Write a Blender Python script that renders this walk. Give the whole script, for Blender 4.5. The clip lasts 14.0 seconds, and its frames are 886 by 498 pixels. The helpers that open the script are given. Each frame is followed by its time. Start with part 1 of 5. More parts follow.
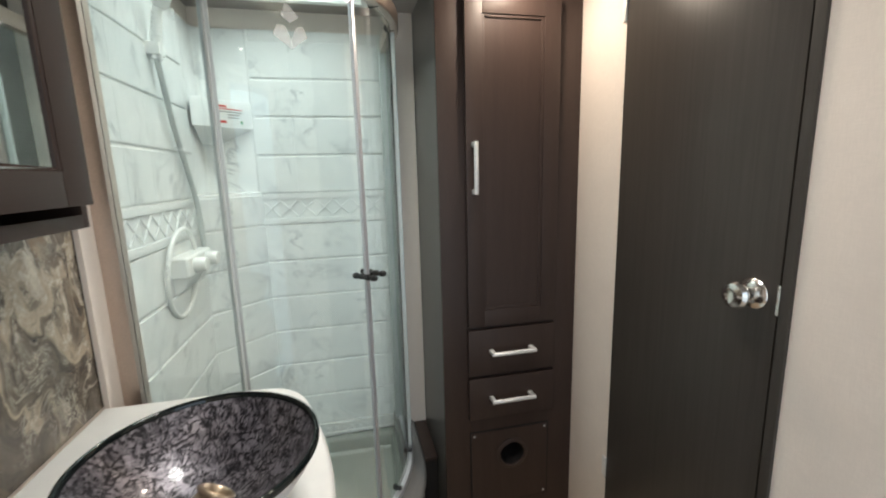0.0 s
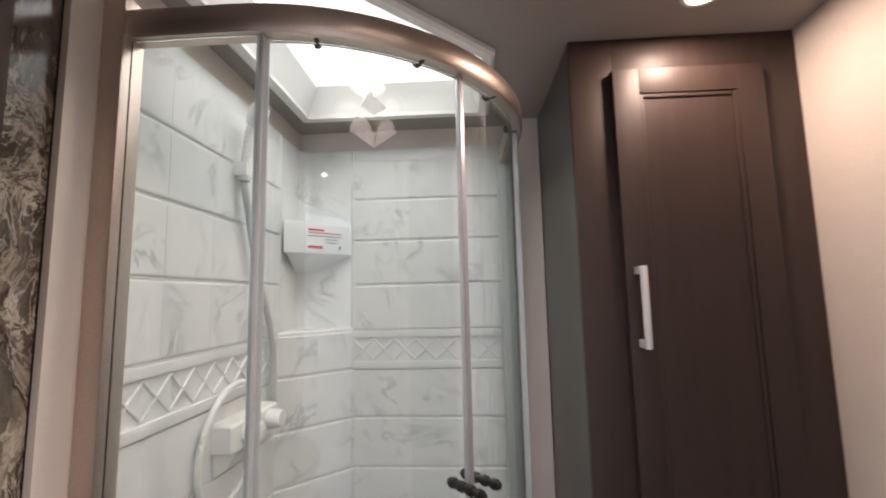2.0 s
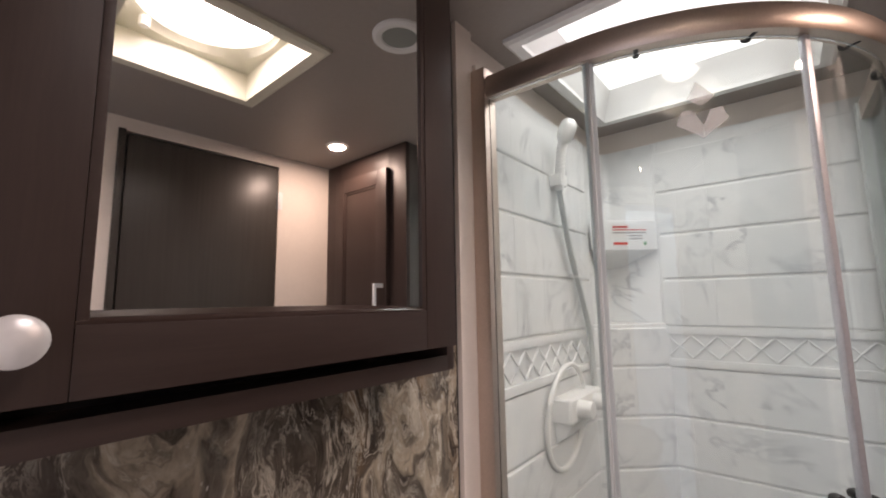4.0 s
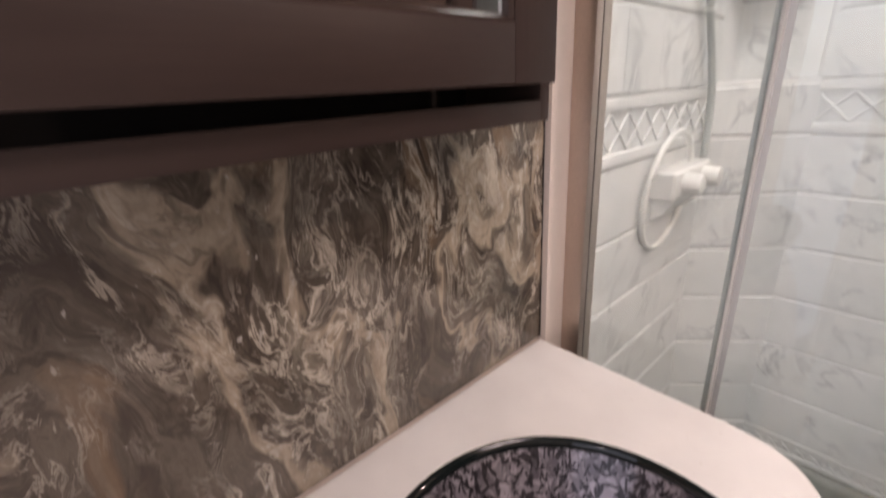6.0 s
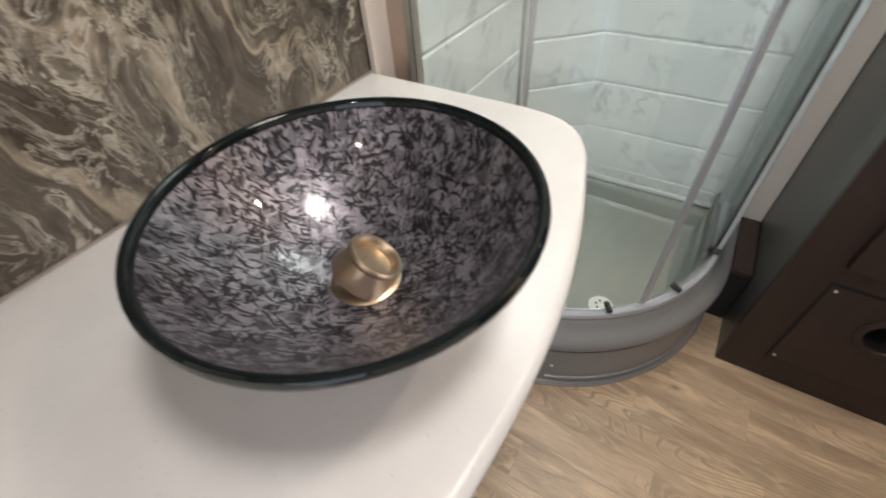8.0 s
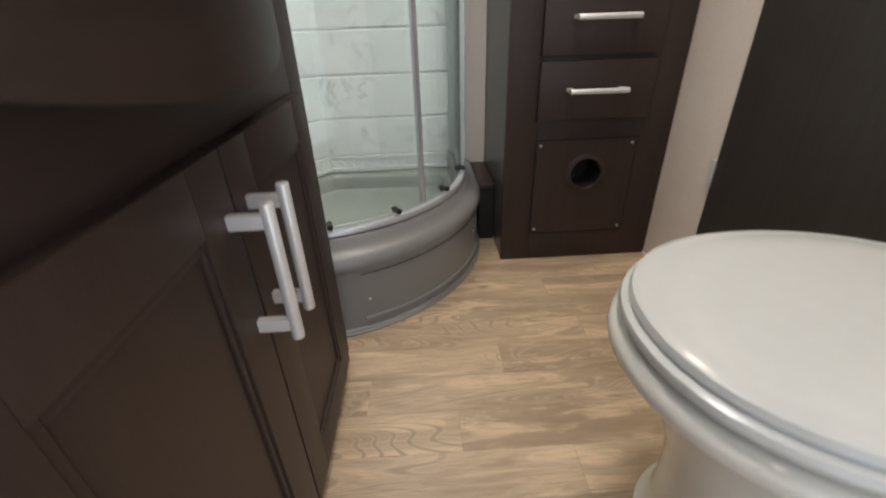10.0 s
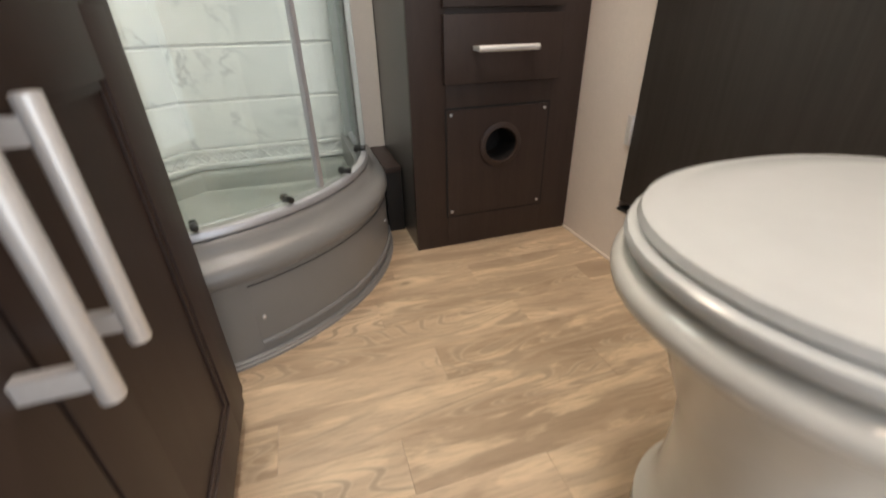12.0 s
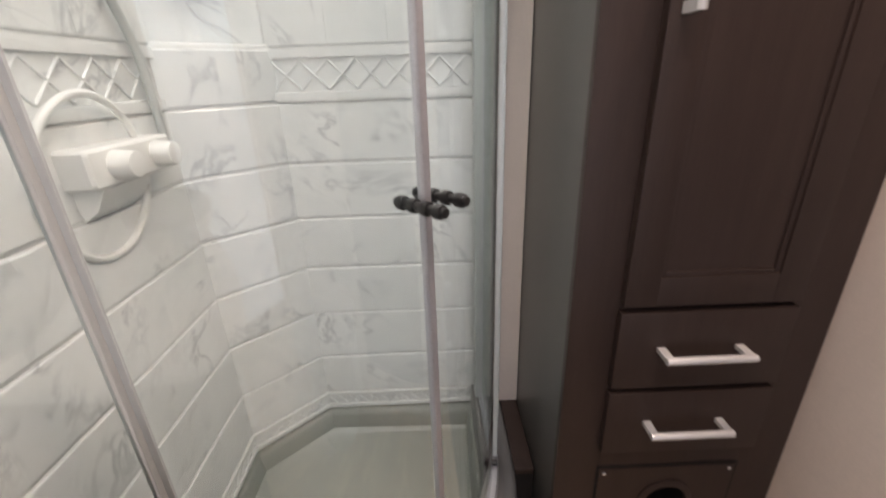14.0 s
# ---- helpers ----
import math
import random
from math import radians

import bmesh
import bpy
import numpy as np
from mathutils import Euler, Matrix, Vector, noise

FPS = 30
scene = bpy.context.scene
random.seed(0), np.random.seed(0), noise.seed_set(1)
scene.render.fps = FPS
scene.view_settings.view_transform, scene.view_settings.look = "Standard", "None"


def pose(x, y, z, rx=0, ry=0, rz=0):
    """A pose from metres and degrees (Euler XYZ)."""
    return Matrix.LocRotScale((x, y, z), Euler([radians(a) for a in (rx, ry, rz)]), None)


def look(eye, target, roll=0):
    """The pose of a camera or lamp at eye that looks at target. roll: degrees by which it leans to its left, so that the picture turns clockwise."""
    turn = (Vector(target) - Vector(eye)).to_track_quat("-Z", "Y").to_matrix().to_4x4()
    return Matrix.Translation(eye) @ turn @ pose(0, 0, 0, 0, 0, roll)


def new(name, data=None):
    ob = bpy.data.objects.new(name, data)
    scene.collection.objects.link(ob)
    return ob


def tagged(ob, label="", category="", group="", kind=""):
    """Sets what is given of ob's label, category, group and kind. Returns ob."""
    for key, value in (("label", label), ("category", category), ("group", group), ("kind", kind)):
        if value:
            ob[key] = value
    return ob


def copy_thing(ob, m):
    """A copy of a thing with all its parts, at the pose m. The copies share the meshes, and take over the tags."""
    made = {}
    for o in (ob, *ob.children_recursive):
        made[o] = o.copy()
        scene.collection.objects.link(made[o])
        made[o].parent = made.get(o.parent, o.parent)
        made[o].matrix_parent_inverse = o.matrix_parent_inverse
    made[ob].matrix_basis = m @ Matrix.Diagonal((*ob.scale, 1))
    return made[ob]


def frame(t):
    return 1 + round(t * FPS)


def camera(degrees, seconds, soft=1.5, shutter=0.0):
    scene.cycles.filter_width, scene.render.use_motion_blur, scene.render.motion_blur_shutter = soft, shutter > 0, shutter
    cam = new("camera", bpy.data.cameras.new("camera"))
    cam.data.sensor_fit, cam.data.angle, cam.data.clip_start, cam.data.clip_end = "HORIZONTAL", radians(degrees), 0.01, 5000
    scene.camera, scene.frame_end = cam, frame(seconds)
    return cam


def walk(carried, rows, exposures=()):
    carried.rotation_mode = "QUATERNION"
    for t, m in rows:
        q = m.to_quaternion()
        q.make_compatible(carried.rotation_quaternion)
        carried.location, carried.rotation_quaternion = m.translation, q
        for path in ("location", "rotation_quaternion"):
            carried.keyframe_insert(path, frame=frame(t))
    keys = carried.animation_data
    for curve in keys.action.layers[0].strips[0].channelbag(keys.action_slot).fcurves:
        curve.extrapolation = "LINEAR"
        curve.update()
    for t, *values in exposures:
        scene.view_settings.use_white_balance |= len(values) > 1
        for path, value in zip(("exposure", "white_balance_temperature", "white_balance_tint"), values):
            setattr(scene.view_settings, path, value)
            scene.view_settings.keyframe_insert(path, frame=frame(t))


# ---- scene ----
# ---- camera ----
cam = camera(93.2, 14.0, soft=1.9, shutter=0.3)
EXPOSURES = [(0.0, 0.08, 6500, 9), (0.6, -0.04, 6650, 16), (1.2, -0.25, 6950, 24), (2.5, -0.34, 7000, 28), (3.0, -0.27, 7000, 30), (3.7, -0.32, 7000, 29), (6.0, -0.05, 7180, 33), (6.5, 0.22, 6880, 23), (7.5, 0.24, 6650, 16), (8.2, 0.16, 6630, 14), (9.2, 0.17, 6720, 14), (11.3, 0.48, 7150, 13), (11.5, 0.44, 7450, 15), (12.0, 0.56, 7200, 16), (12.5, 0.56, 6850, 17), (13.0, 0.46, 6980, 27), (13.5, 0.16, 7100, 29), (14.0, 0.06, 7100, 27)]
PATH = [
    (0, (0.803, -0.124, 1.374), (1.232, 1.797, 1.022), -1.5),
    (0.5, (0.869, -0.047, 1.389), (1.313, 1.89, 1.163), -1.4),
    (1, (0.875, 0.057, 1.39), (1.215, 2.028, 1.385), -1.2),
    (1.5, (0.839, 0.212, 1.44), (0.994, 2.2, 1.591), -1.2),
    (2, (0.849, 0.303, 1.421), (0.738, 2.288, 1.644), -1.2),
    (2.5, (0.861, 0.373, 1.421), (0.428, 2.309, 1.674), -1.3),
    (3, (0.827, 0.311, 1.429), (0.048, 2.134, 1.694), -1.7),
    (3.5, (0.801, 0.2, 1.417), (-0.283, 1.858, 1.693), -2.0),
    (3.7, (0.794, 0.171, 1.412), (-0.388, 1.759, 1.693), -2.1),
    (5.8, (0.695, 0.238, 1.347), (-0.789, 1.513, 0.921), -2.4),
    (6, (0.666, 0.275, 1.336), (-0.757, 1.498, 0.644), -3.7),
    (6.5, (0.649, 0.280, 1.272), (-0.633, 1.356, 0.176), -4.8),
    (7, (0.669, 0.284, 1.270), (-0.382, 1.257, -0.126), -4.8),
    (7.5, (0.721, 0.271, 1.249), (-0.207, 1.283, -0.206), -5.2),
    (8, (0.794, 0.272, 1.211), (-0.010, 1.418, -0.218), -4.6),
    (8.5, (0.863, 0.224, 1.103), (0.222, 1.614, -0.184), -3.1),
    (9, (0.873, 0.105, 0.996), (0.450, 1.700, -0.133), -1.5),
    (9.2, (0.882, 0.083, 0.970), (0.555, 1.738, -0.105), -1.5),
    (11.3, (0.787, -0.116, 0.435), (1.296, 1.584, -0.488), -1.3),
    (11.5, (0.786, -0.043, 0.468), (1.317, 1.644, -0.466), -1.2),
    (12, (0.834, 0.147, 0.625), (1.36, 1.82, -0.336), -1.4),
    (12.5, (0.876, 0.281, 0.825), (1.321, 1.958, -0.169), -1.8),
    (13, (0.896, 0.406, 1.003), (1.209, 2.139, 0.053), -2.0),
    (13.5, (0.874, 0.506, 1.151), (1.058, 2.279, 0.245), -2.2),
    (14, (0.858, 0.575, 1.236), (0.881, 2.424, 0.474), -2.0),
]
walk(cam, [(t, look(eye, target, roll)) for t, eye, target, roll in PATH], EXPOSURES)

# ---- fitted plan, metres ----
XL, XR = 0.272, 1.612          # left and right walls
YB, YF = 1.725, -0.70          # wall behind the shower, wall behind the walk
CEIL = 2.013
CX, CY = 0.48, 1.43            # centre of the round shower corner
R_TRAY, R_GLASS = 0.56, 0.505
XM = 0.2635                    # face of the marble panel
CH_A, CH_B = (0.268, 1.545), (0.462, 1.725)   # ends of the shower's cut corner
CAB_X, CAB_Y = 1.103, 1.25     # tall cabinet's free corner
COUNTER = 0.90
LAMP_AT = (1.335, 1.105)
VENT = (0.845, 1.205, 0.345, 0.695)    # roof vent opening x0, x1, y0, y1

# ---- world and lights ----
world = bpy.data.worlds.new("sky")
scene.world = world
world.use_nodes = True
wn = world.node_tree.nodes
sky = wn.new("ShaderNodeTexSky")
sky.sky_type = "NISHITA"
sky.sun_disc = False
sky.sun_elevation, sky.sun_rotation = radians(50), radians(40)
wn["Background"].inputs["Strength"].default_value = 0.1
world.node_tree.links.new(sky.outputs["Color"], wn["Background"].inputs["Color"])


def disc_lamp(name, at, power, color):
    data = bpy.data.lights.new(name, "AREA")
    data.shape, data.size, data.energy, data.color = "DISK", 0.058, power, color
    new(name, data).location = at


disc_lamp("downlight_beam", (LAMP_AT[0], LAMP_AT[1], CEIL - 0.0065), 4.2, (1.0, 0.84, 0.68))
# added fill behind the walk; unseen, only hinted at by the bowl's reflections
disc_lamp("unseen_rear_fill", (0.95, -0.35, CEIL - 0.0065), 1.4, (1.0, 0.85, 0.70))
doorway = bpy.data.lights.new("doorway_daylight", "AREA")
doorway.shape, doorway.size, doorway.size_y, doorway.energy, doorway.color = "RECTANGLE", 0.80, 1.80, 6.2, (0.78, 0.90, 1.0)
dl = new("doorway_daylight", doorway)
dl.matrix_world = look((1.15, YF - 0.02, 0.98), (1.15, 1.0, 0.98))



def opening_light(name, shape, at, sx, sy, power, color, spread):
    """Daylight that falls through a roof opening."""
    data = bpy.data.lights.new(name, "AREA")
    data.shape, data.size, data.energy, data.color, data.spread = shape, sx, power, color, radians(spread)
    if shape == "RECTANGLE":
        data.size_y = sy
    new(name, data).location = at


opening_light("skylight_daylight", "RECTANGLE", (0.61, 1.30, CEIL + 0.088), 0.42, 0.46, 2.55, (0.90, 1.0, 0.975), 130)
opening_light("vent_daylight", "DISK", (1.025, 0.52, CEIL + 0.096), 0.28, 0.28, 4.35, (1.0, 0.97, 0.93), 140)

# ---- materials ----


def mat(name):
    m = bpy.data.materials.new(name)
    m.use_nodes = True
    return m, m.node_tree.nodes, m.node_tree.links, m.node_tree.nodes["Principled BSDF"]


def coords(n, l, scale=(1, 1, 1), rot=(0, 0, 0)):
    geo = n.new("ShaderNodeNewGeometry")
    mp = n.new("ShaderNodeMapping")
    mp.inputs["Scale"].default_value = scale
    mp.inputs["Rotation"].default_value = rot
    l.new(geo.outputs["Position"], mp.inputs["Vector"])
    return mp.outputs["Vector"]


def noise_tex(n, l, vec, scale, detail=4.0, rough=0.55, distort=0.0):
    t = n.new("ShaderNodeTexNoise")
    t.inputs["Scale"].default_value, t.inputs["Detail"].default_value = scale, detail
    t.inputs["Roughness"].default_value, t.inputs["Distortion"].default_value = rough, distort
    l.new(vec, t.inputs["Vector"])
    return t.outputs["Fac"]


def ramp(n, l, fac, stops):
    r = n.new("ShaderNodeValToRGB")
    e = r.color_ramp.elements
    while len(e) < len(stops):
        e.new(0.5)
    for el, (p, c) in zip(e, stops):
        el.position = p
        el.color = (c, c, c, 1) if isinstance(c, float) else (*c, 1)
    l.new(fac, r.inputs["Fac"])
    return r.outputs["Color"]


def mix(n, l, fac, a, b, mode="MIX"):
    x = n.new("ShaderNodeMix")
    x.data_type, x.blend_type = "RGBA", mode
    for sock, v in ((x.inputs[0], fac), (x.inputs[6], a), (x.inputs[7], b)):
        if isinstance(v, (int, float)):
            sock.default_value = v
        elif isinstance(v, tuple):
            sock.default_value = (*v, 1)
        else:
            l.new(v, sock)
    return x.outputs[2]


def bump(n, l, p, height, strength, dist):
    b = n.new("ShaderNodeBump")
    b.inputs["Strength"].default_value, b.inputs["Distance"].default_value = strength, dist
    l.new(height, b.inputs["Height"])
    l.new(b.outputs["Normal"], p.inputs["Normal"])


def plain(name, color, rough, metal=0.0, grain=40.0, vary=0.12, relief=0.05):
    """A surface of one colour with faint mottling, grime in its gloss and fine relief."""
    m, n, l, p = mat(name)
    v = coords(n, l)
    f = noise_tex(n, l, v, grain, 5.0)
    g = noise_tex(n, l, v, grain / 9, 3.0)
    c = mix(n, l, ramp(n, l, f, [(0.3, 0.0), (0.7, 1.0)]), tuple(x * (1 - vary) for x in color), tuple(min(1, x * (1 + vary)) for x in color))
    c = mix(n, l, 0.5, c, mix(n, l, g, tuple(x * (1 - vary) for x in color), tuple(min(1, x * (1 + vary)) for x in color)))
    l.new(c, p.inputs["Base Color"])
    p.inputs["Metallic"].default_value = metal
    l.new(ramp(n, l, g, [(0.3, max(0.02, rough - 0.02)), (0.7, min(1.0, rough + 0.02))]), p.inputs["Roughness"])
    bump(n, l, p, f, relief, 0.001)
    return m


def wood(name, dark, light, rough, vertical=True, stretch=14.0, pores=0.35, rvar=0.06):
    """Stained wood or wood foil: long fine grain with open pores."""
    m, n, l, p = mat(name)
    v = coords(n, l, (stretch, stretch, 1.0) if vertical else (stretch, 1.0, stretch))
    a = noise_tex(n, l, v, 3.0, 6.0, 0.6, 0.4)
    b = noise_tex(n, l, v, 22.0, 4.0, 0.7)
    c = mix(n, l, ramp(n, l, a, [(0.32, 0.0), (0.68, 1.0)]), dark, light)
    c = mix(n, l, ramp(n, l, b, [(0.42, pores), (0.56, 0.0)]), c, tuple(x * 0.55 for x in dark))
    l.new(c, p.inputs["Base Color"])
    l.new(ramp(n, l, a, [(0.2, rough - rvar), (0.8, rough + rvar)]), p.inputs["Roughness"])
    bump(n, l, p, b, 0.04 + 0.2 * pores, 0.0005)
    p.inputs["Specular IOR Level"].default_value = 0.33
    return m


def wallboard(name, color):
    """Vinyl-faced wallboard with a faint linen weave and soft blotches."""
    m, n, l, p = mat(name)
    v = coords(n, l)
    a = noise_tex(n, l, coords(n, l, (9, 9, 1)), 60.0, 3.0)
    b = noise_tex(n, l, coords(n, l, (1, 1, 9)), 60.0, 3.0)
    w = mix(n, l, 0.5, a, b)
    blot = noise_tex(n, l, v, 7.0, 5.0, 0.6)
    c = mix(n, l, ramp(n, l, w, [(0.4, 0.0), (0.6, 1.0)]), tuple(x * 0.94 for x in color), color)
    c = mix(n, l, ramp(n, l, blot, [(0.4, 0.0), (0.7, 0.6)]), c, tuple(x * 0.9 for x in color))
    l.new(c, p.inputs["Base Color"])
    p.inputs["Roughness"].default_value = 0.55
    bump(n, l, p, w, 0.15, 0.0006)
    return m


def shower_marble(name):
    """Moulded white panel with blue-grey marble veins."""
    m, n, l, p = mat(name)
    v = coords(n, l, (1, 1, 1), (0.75, 0.75, 0.0))
    oi = n.new("ShaderNodeObjectInfo")
    sh = n.new("ShaderNodeVectorMath")
    sh.operation = "ADD"
    sc = n.new("ShaderNodeVectorMath")
    sc.operation = "SCALE"
    sc.inputs[0].default_value = (3.0, 5.0, 7.0)
    l.new(oi.outputs["Random"], sc.inputs["Scale"])
    l.new(v, sh.inputs[0])
    l.new(sc.outputs[0], sh.inputs[1])
    st = n.new("ShaderNodeMapping")
    st.inputs["Scale"].default_value = (2.4, 2.4, 0.9)
    l.new(sh.outputs[0], st.inputs["Vector"])
    w = noise_tex(n, l, st.outputs["Vector"], 3.0, 6.0, 0.62, 0.5)
    vein = ramp(n, l, w, [(0.465, 0.0), (0.494, 0.8), (0.503, 1.0), (0.535, 0.0)])
    cloud = noise_tex(n, l, st.outputs["Vector"], 5.0, 5.0, 0.65)
    mask = ramp(n, l, noise_tex(n, l, sh.outputs[0], 7.0, 3.0), [(0.46, 0.0), (0.66, 0.68)])
    amt = mix(n, l, 1.0, vein, mask, "MULTIPLY")
    c = mix(n, l, ramp(n, l, cloud, [(0.38, 0.0), (0.75, 0.6)]), (0.80, 0.81, 0.80), (0.66, 0.69, 0.69))
    c = mix(n, l, amt, c, (0.36, 0.39, 0.41))
    l.new(c, p.inputs["Base Color"])
    p.inputs["Roughness"].default_value = 0.22
    return m


def dark_marble(name):
    """Polished brown marble panel: swirled umber grounds, cream and gold veins."""
    m, n, l, p = mat(name)
    v = coords(n, l, (1.0, 1.0, 0.58), (0.62, 0.0, 0.0))

    def warped(vec, scale, amount, detail):
        t = n.new("ShaderNodeTexNoise")
        t.inputs["Scale"].default_value, t.inputs["Detail"].default_value = scale, detail
        l.new(vec, t.inputs["Vector"])
        add = n.new("ShaderNodeVectorMath")
        add.operation = "MULTIPLY_ADD"
        add.inputs[1].default_value = (amount, amount, amount)
        l.new(t.outputs["Color"], add.inputs[0])
        l.new(vec, add.inputs[2])
        return add.outputs[0]

    u = warped(warped(warped(v, 3.0, 0.40, 3.0), 8.0, 0.15, 4.0), 26.0, 0.035, 4.0)
    g = noise_tex(n, l, u, 3.4, 10.0, 0.68, 0.3)
    base = ramp(n, l, g, [(0.30, (0.040, 0.029, 0.022)), (0.39, (0.078, 0.061, 0.047)), (0.44, (0.150, 0.126, 0.097)), (0.475, (0.075, 0.060, 0.047)), (0.53, (0.175, 0.151, 0.118)), (0.57, (0.098, 0.081, 0.063)), (0.64, (0.270, 0.236, 0.184)), (0.80, (0.48, 0.42, 0.33))])
    gold = ramp(n, l, noise_tex(n, l, u, 4.4, 3.0, 0.55), [(0.54, 0.0), (0.63, 0.7)])
    c = mix(n, l, gold, base, (0.36, 0.235, 0.135))
    pool = ramp(n, l, noise_tex(n, l, u, 2.0, 3.0, 0.55), [(0.54, 0.0), (0.65, 0.8)])
    c = mix(n, l, pool, c, (0.058, 0.034, 0.024))
    w0 = noise_tex(n, l, u, 3.6, 4.0, 0.55, 0.2)
    broad = ramp(n, l, w0, [(0.470, 0.0), (0.492, 0.7), (0.505, 0.7), (0.540, 0.0)])
    mask0 = ramp(n, l, noise_tex(n, l, v, 3.0, 3.0, 0.6), [(0.36, 0.1), (0.54, 1.0)])
    c = mix(n, l, mix(n, l, 1.0, broad, mask0, "MULTIPLY"), c, (0.56, 0.465, 0.345))
    w1 = noise_tex(n, l, u, 10.0, 7.0, 0.66, 0.3)
    vein = ramp(n, l, w1, [(0.476, 0.0), (0.495, 0.9), (0.504, 0.9), (0.528, 0.0)])
    mask = ramp(n, l, noise_tex(n, l, v, 4.6, 4.0, 0.6), [(0.44, 0.0), (0.56, 1.0)])
    c = mix(n, l, mix(n, l, 1.0, vein, mask, "MULTIPLY"), c, (0.66, 0.59, 0.48))
    dark = ramp(n, l, noise_tex(n, l, u, 6.0, 6.0, 0.6, 0.4), [(0.482, 0.0), (0.496, 0.85), (0.503, 0.85), (0.525, 0.0)])
    mask2 = ramp(n, l, noise_tex(n, l, v, 6.0, 4.0, 0.6), [(0.44, 0.0), (0.58, 1.0)])
    c = mix(n, l, mix(n, l, 1.0, dark, mask2, "MULTIPLY"), c, (0.024, 0.017, 0.013))
    spk = ramp(n, l, noise_tex(n, l, v, 60.0, 4.0, 0.6), [(0.665, 0.0), (0.705, 0.7)])
    c = mix(n, l, mix(n, l, 1.0, spk, mask0, "MULTIPLY"), c, (0.56, 0.52, 0.46))
    net = ramp(n, l, noise_tex(n, l, u, 19.0, 8.0, 0.7, 0.4), [(0.478, 0.0), (0.494, 0.8), (0.505, 0.8), (0.522, 0.0)])
    mask3 = ramp(n, l, noise_tex(n, l, v, 5.5, 4.0, 0.6), [(0.42, 0.0), (0.56, 1.0)])
    c = mix(n, l, mix(n, l, 1.0, net, mask3, "MULTIPLY"), c, (0.55, 0.49, 0.40))
    grit = noise_tex(n, l, v, 120.0, 5.0, 0.7)
    c = mix(n, l, ramp(n, l, grit, [(0.35, 0.25), (0.60, 0.0)]), c, (0.060, 0.047, 0.037))
    l.new(c, p.inputs["Base Color"])
    p.inputs["Roughness"].default_value = 0.16
    return m


def plank_wood(name):
    """Printed oak vinyl: cathedral grain along x, soft light and dark figure, tone by plank."""
    m, n, l, p = mat(name)
    oi = n.new("ShaderNodeObjectInfo")
    v = coords(n, l, (1.0, 5.5, 1.0))
    sc = n.new("ShaderNodeVectorMath")
    sc.operation = "SCALE"
    sc.inputs[0].default_value = (9.0, 17.0, 5.0)
    l.new(oi.outputs["Random"], sc.inputs["Scale"])
    sh = n.new("ShaderNodeVectorMath")
    sh.operation = "ADD"
    l.new(v, sh.inputs[0])
    l.new(sc.outputs[0], sh.inputs[1])
    a = noise_tex(n, l, sh.outputs[0], 1.7, 1.0, 0.35, 0.35)
    wv = n.new("ShaderNodeMath")
    wv.operation = "MULTIPLY"
    wv.inputs[1].default_value = 150.0
    l.new(a, wv.inputs[0])
    sn = n.new("ShaderNodeMath")
    sn.operation = "SINE"
    l.new(wv.outputs[0], sn.inputs[0])
    rings = ramp(n, l, sn.outputs[0], [(0.05, 0.0), (0.95, 1.0)])
    fine = noise_tex(n, l, coords(n, l, (2.6, 40.0, 1.0)), 6.0, 5.0, 0.65)
    blot = noise_tex(n, l, sh.outputs[0], 2.2, 3.0, 0.55)
    streak = noise_tex(n, l, sh.outputs[0], 3.6, 6.0, 0.62, 0.5)
    c = mix(n, l, oi.outputs["Random"], (0.37, 0.265, 0.172), (0.66, 0.495, 0.335))
    c = mix(n, l, ramp(n, l, blot, [(0.34, 0.6), (0.50, 0.0)]), c, (0.37, 0.265, 0.175))
    c = mix(n, l, ramp(n, l, blot, [(0.52, 0.0), (0.68, 0.75)]), c, (0.60, 0.455, 0.315))
    c = mix(n, l, ramp(n, l, streak, [(0.36, 0.45), (0.47, 0.0)]), c, (0.29, 0.20, 0.13))
    c = mix(n, l, ramp(n, l, streak, [(0.52, 0.0), (0.62, 0.75)]), c, (0.80, 0.61, 0.405))
    zone = ramp(n, l, noise_tex(n, l, sh.outputs[0], 1.3, 2.0), [(0.44, 0.0), (0.56, 0.9)])
    lines = ramp(n, l, sn.outputs[0], [(0.55, 0.0), (0.95, 1.0)])
    c = mix(n, l, mix(n, l, 1.0, rings, zone, "MULTIPLY"), c, (0.64, 0.50, 0.345))
    c = mix(n, l, mix(n, l, 0.6, (0.0, 0.0, 0.0), mix(n, l, 1.0, lines, zone, "MULTIPLY")), c, (0.27, 0.185, 0.12))
    c = mix(n, l, ramp(n, l, fine, [(0.36, 0.34), (0.50, 0.0)]), c, (0.24, 0.17, 0.115))
    kn = n.new("ShaderNodeTexVoronoi")
    kn.inputs["Scale"].default_value = 2.6
    l.new(coords(n, l, (1.0, 2.2, 0.0)), kn.inputs["Vector"])
    c = mix(n, l, ramp(n, l, kn.outputs["Distance"], [(0.012, 0.85), (0.045, 0.25), (0.09, 0.0)]), c, (0.10, 0.066, 0.042))
    l.new(c, p.inputs["Base Color"])
    l.new(ramp(n, l, fine, [(0.2, 0.34), (0.8, 0.46)]), p.inputs["Roughness"])
    bump(n, l, p, fine, 0.08, 0.0005)
    return m


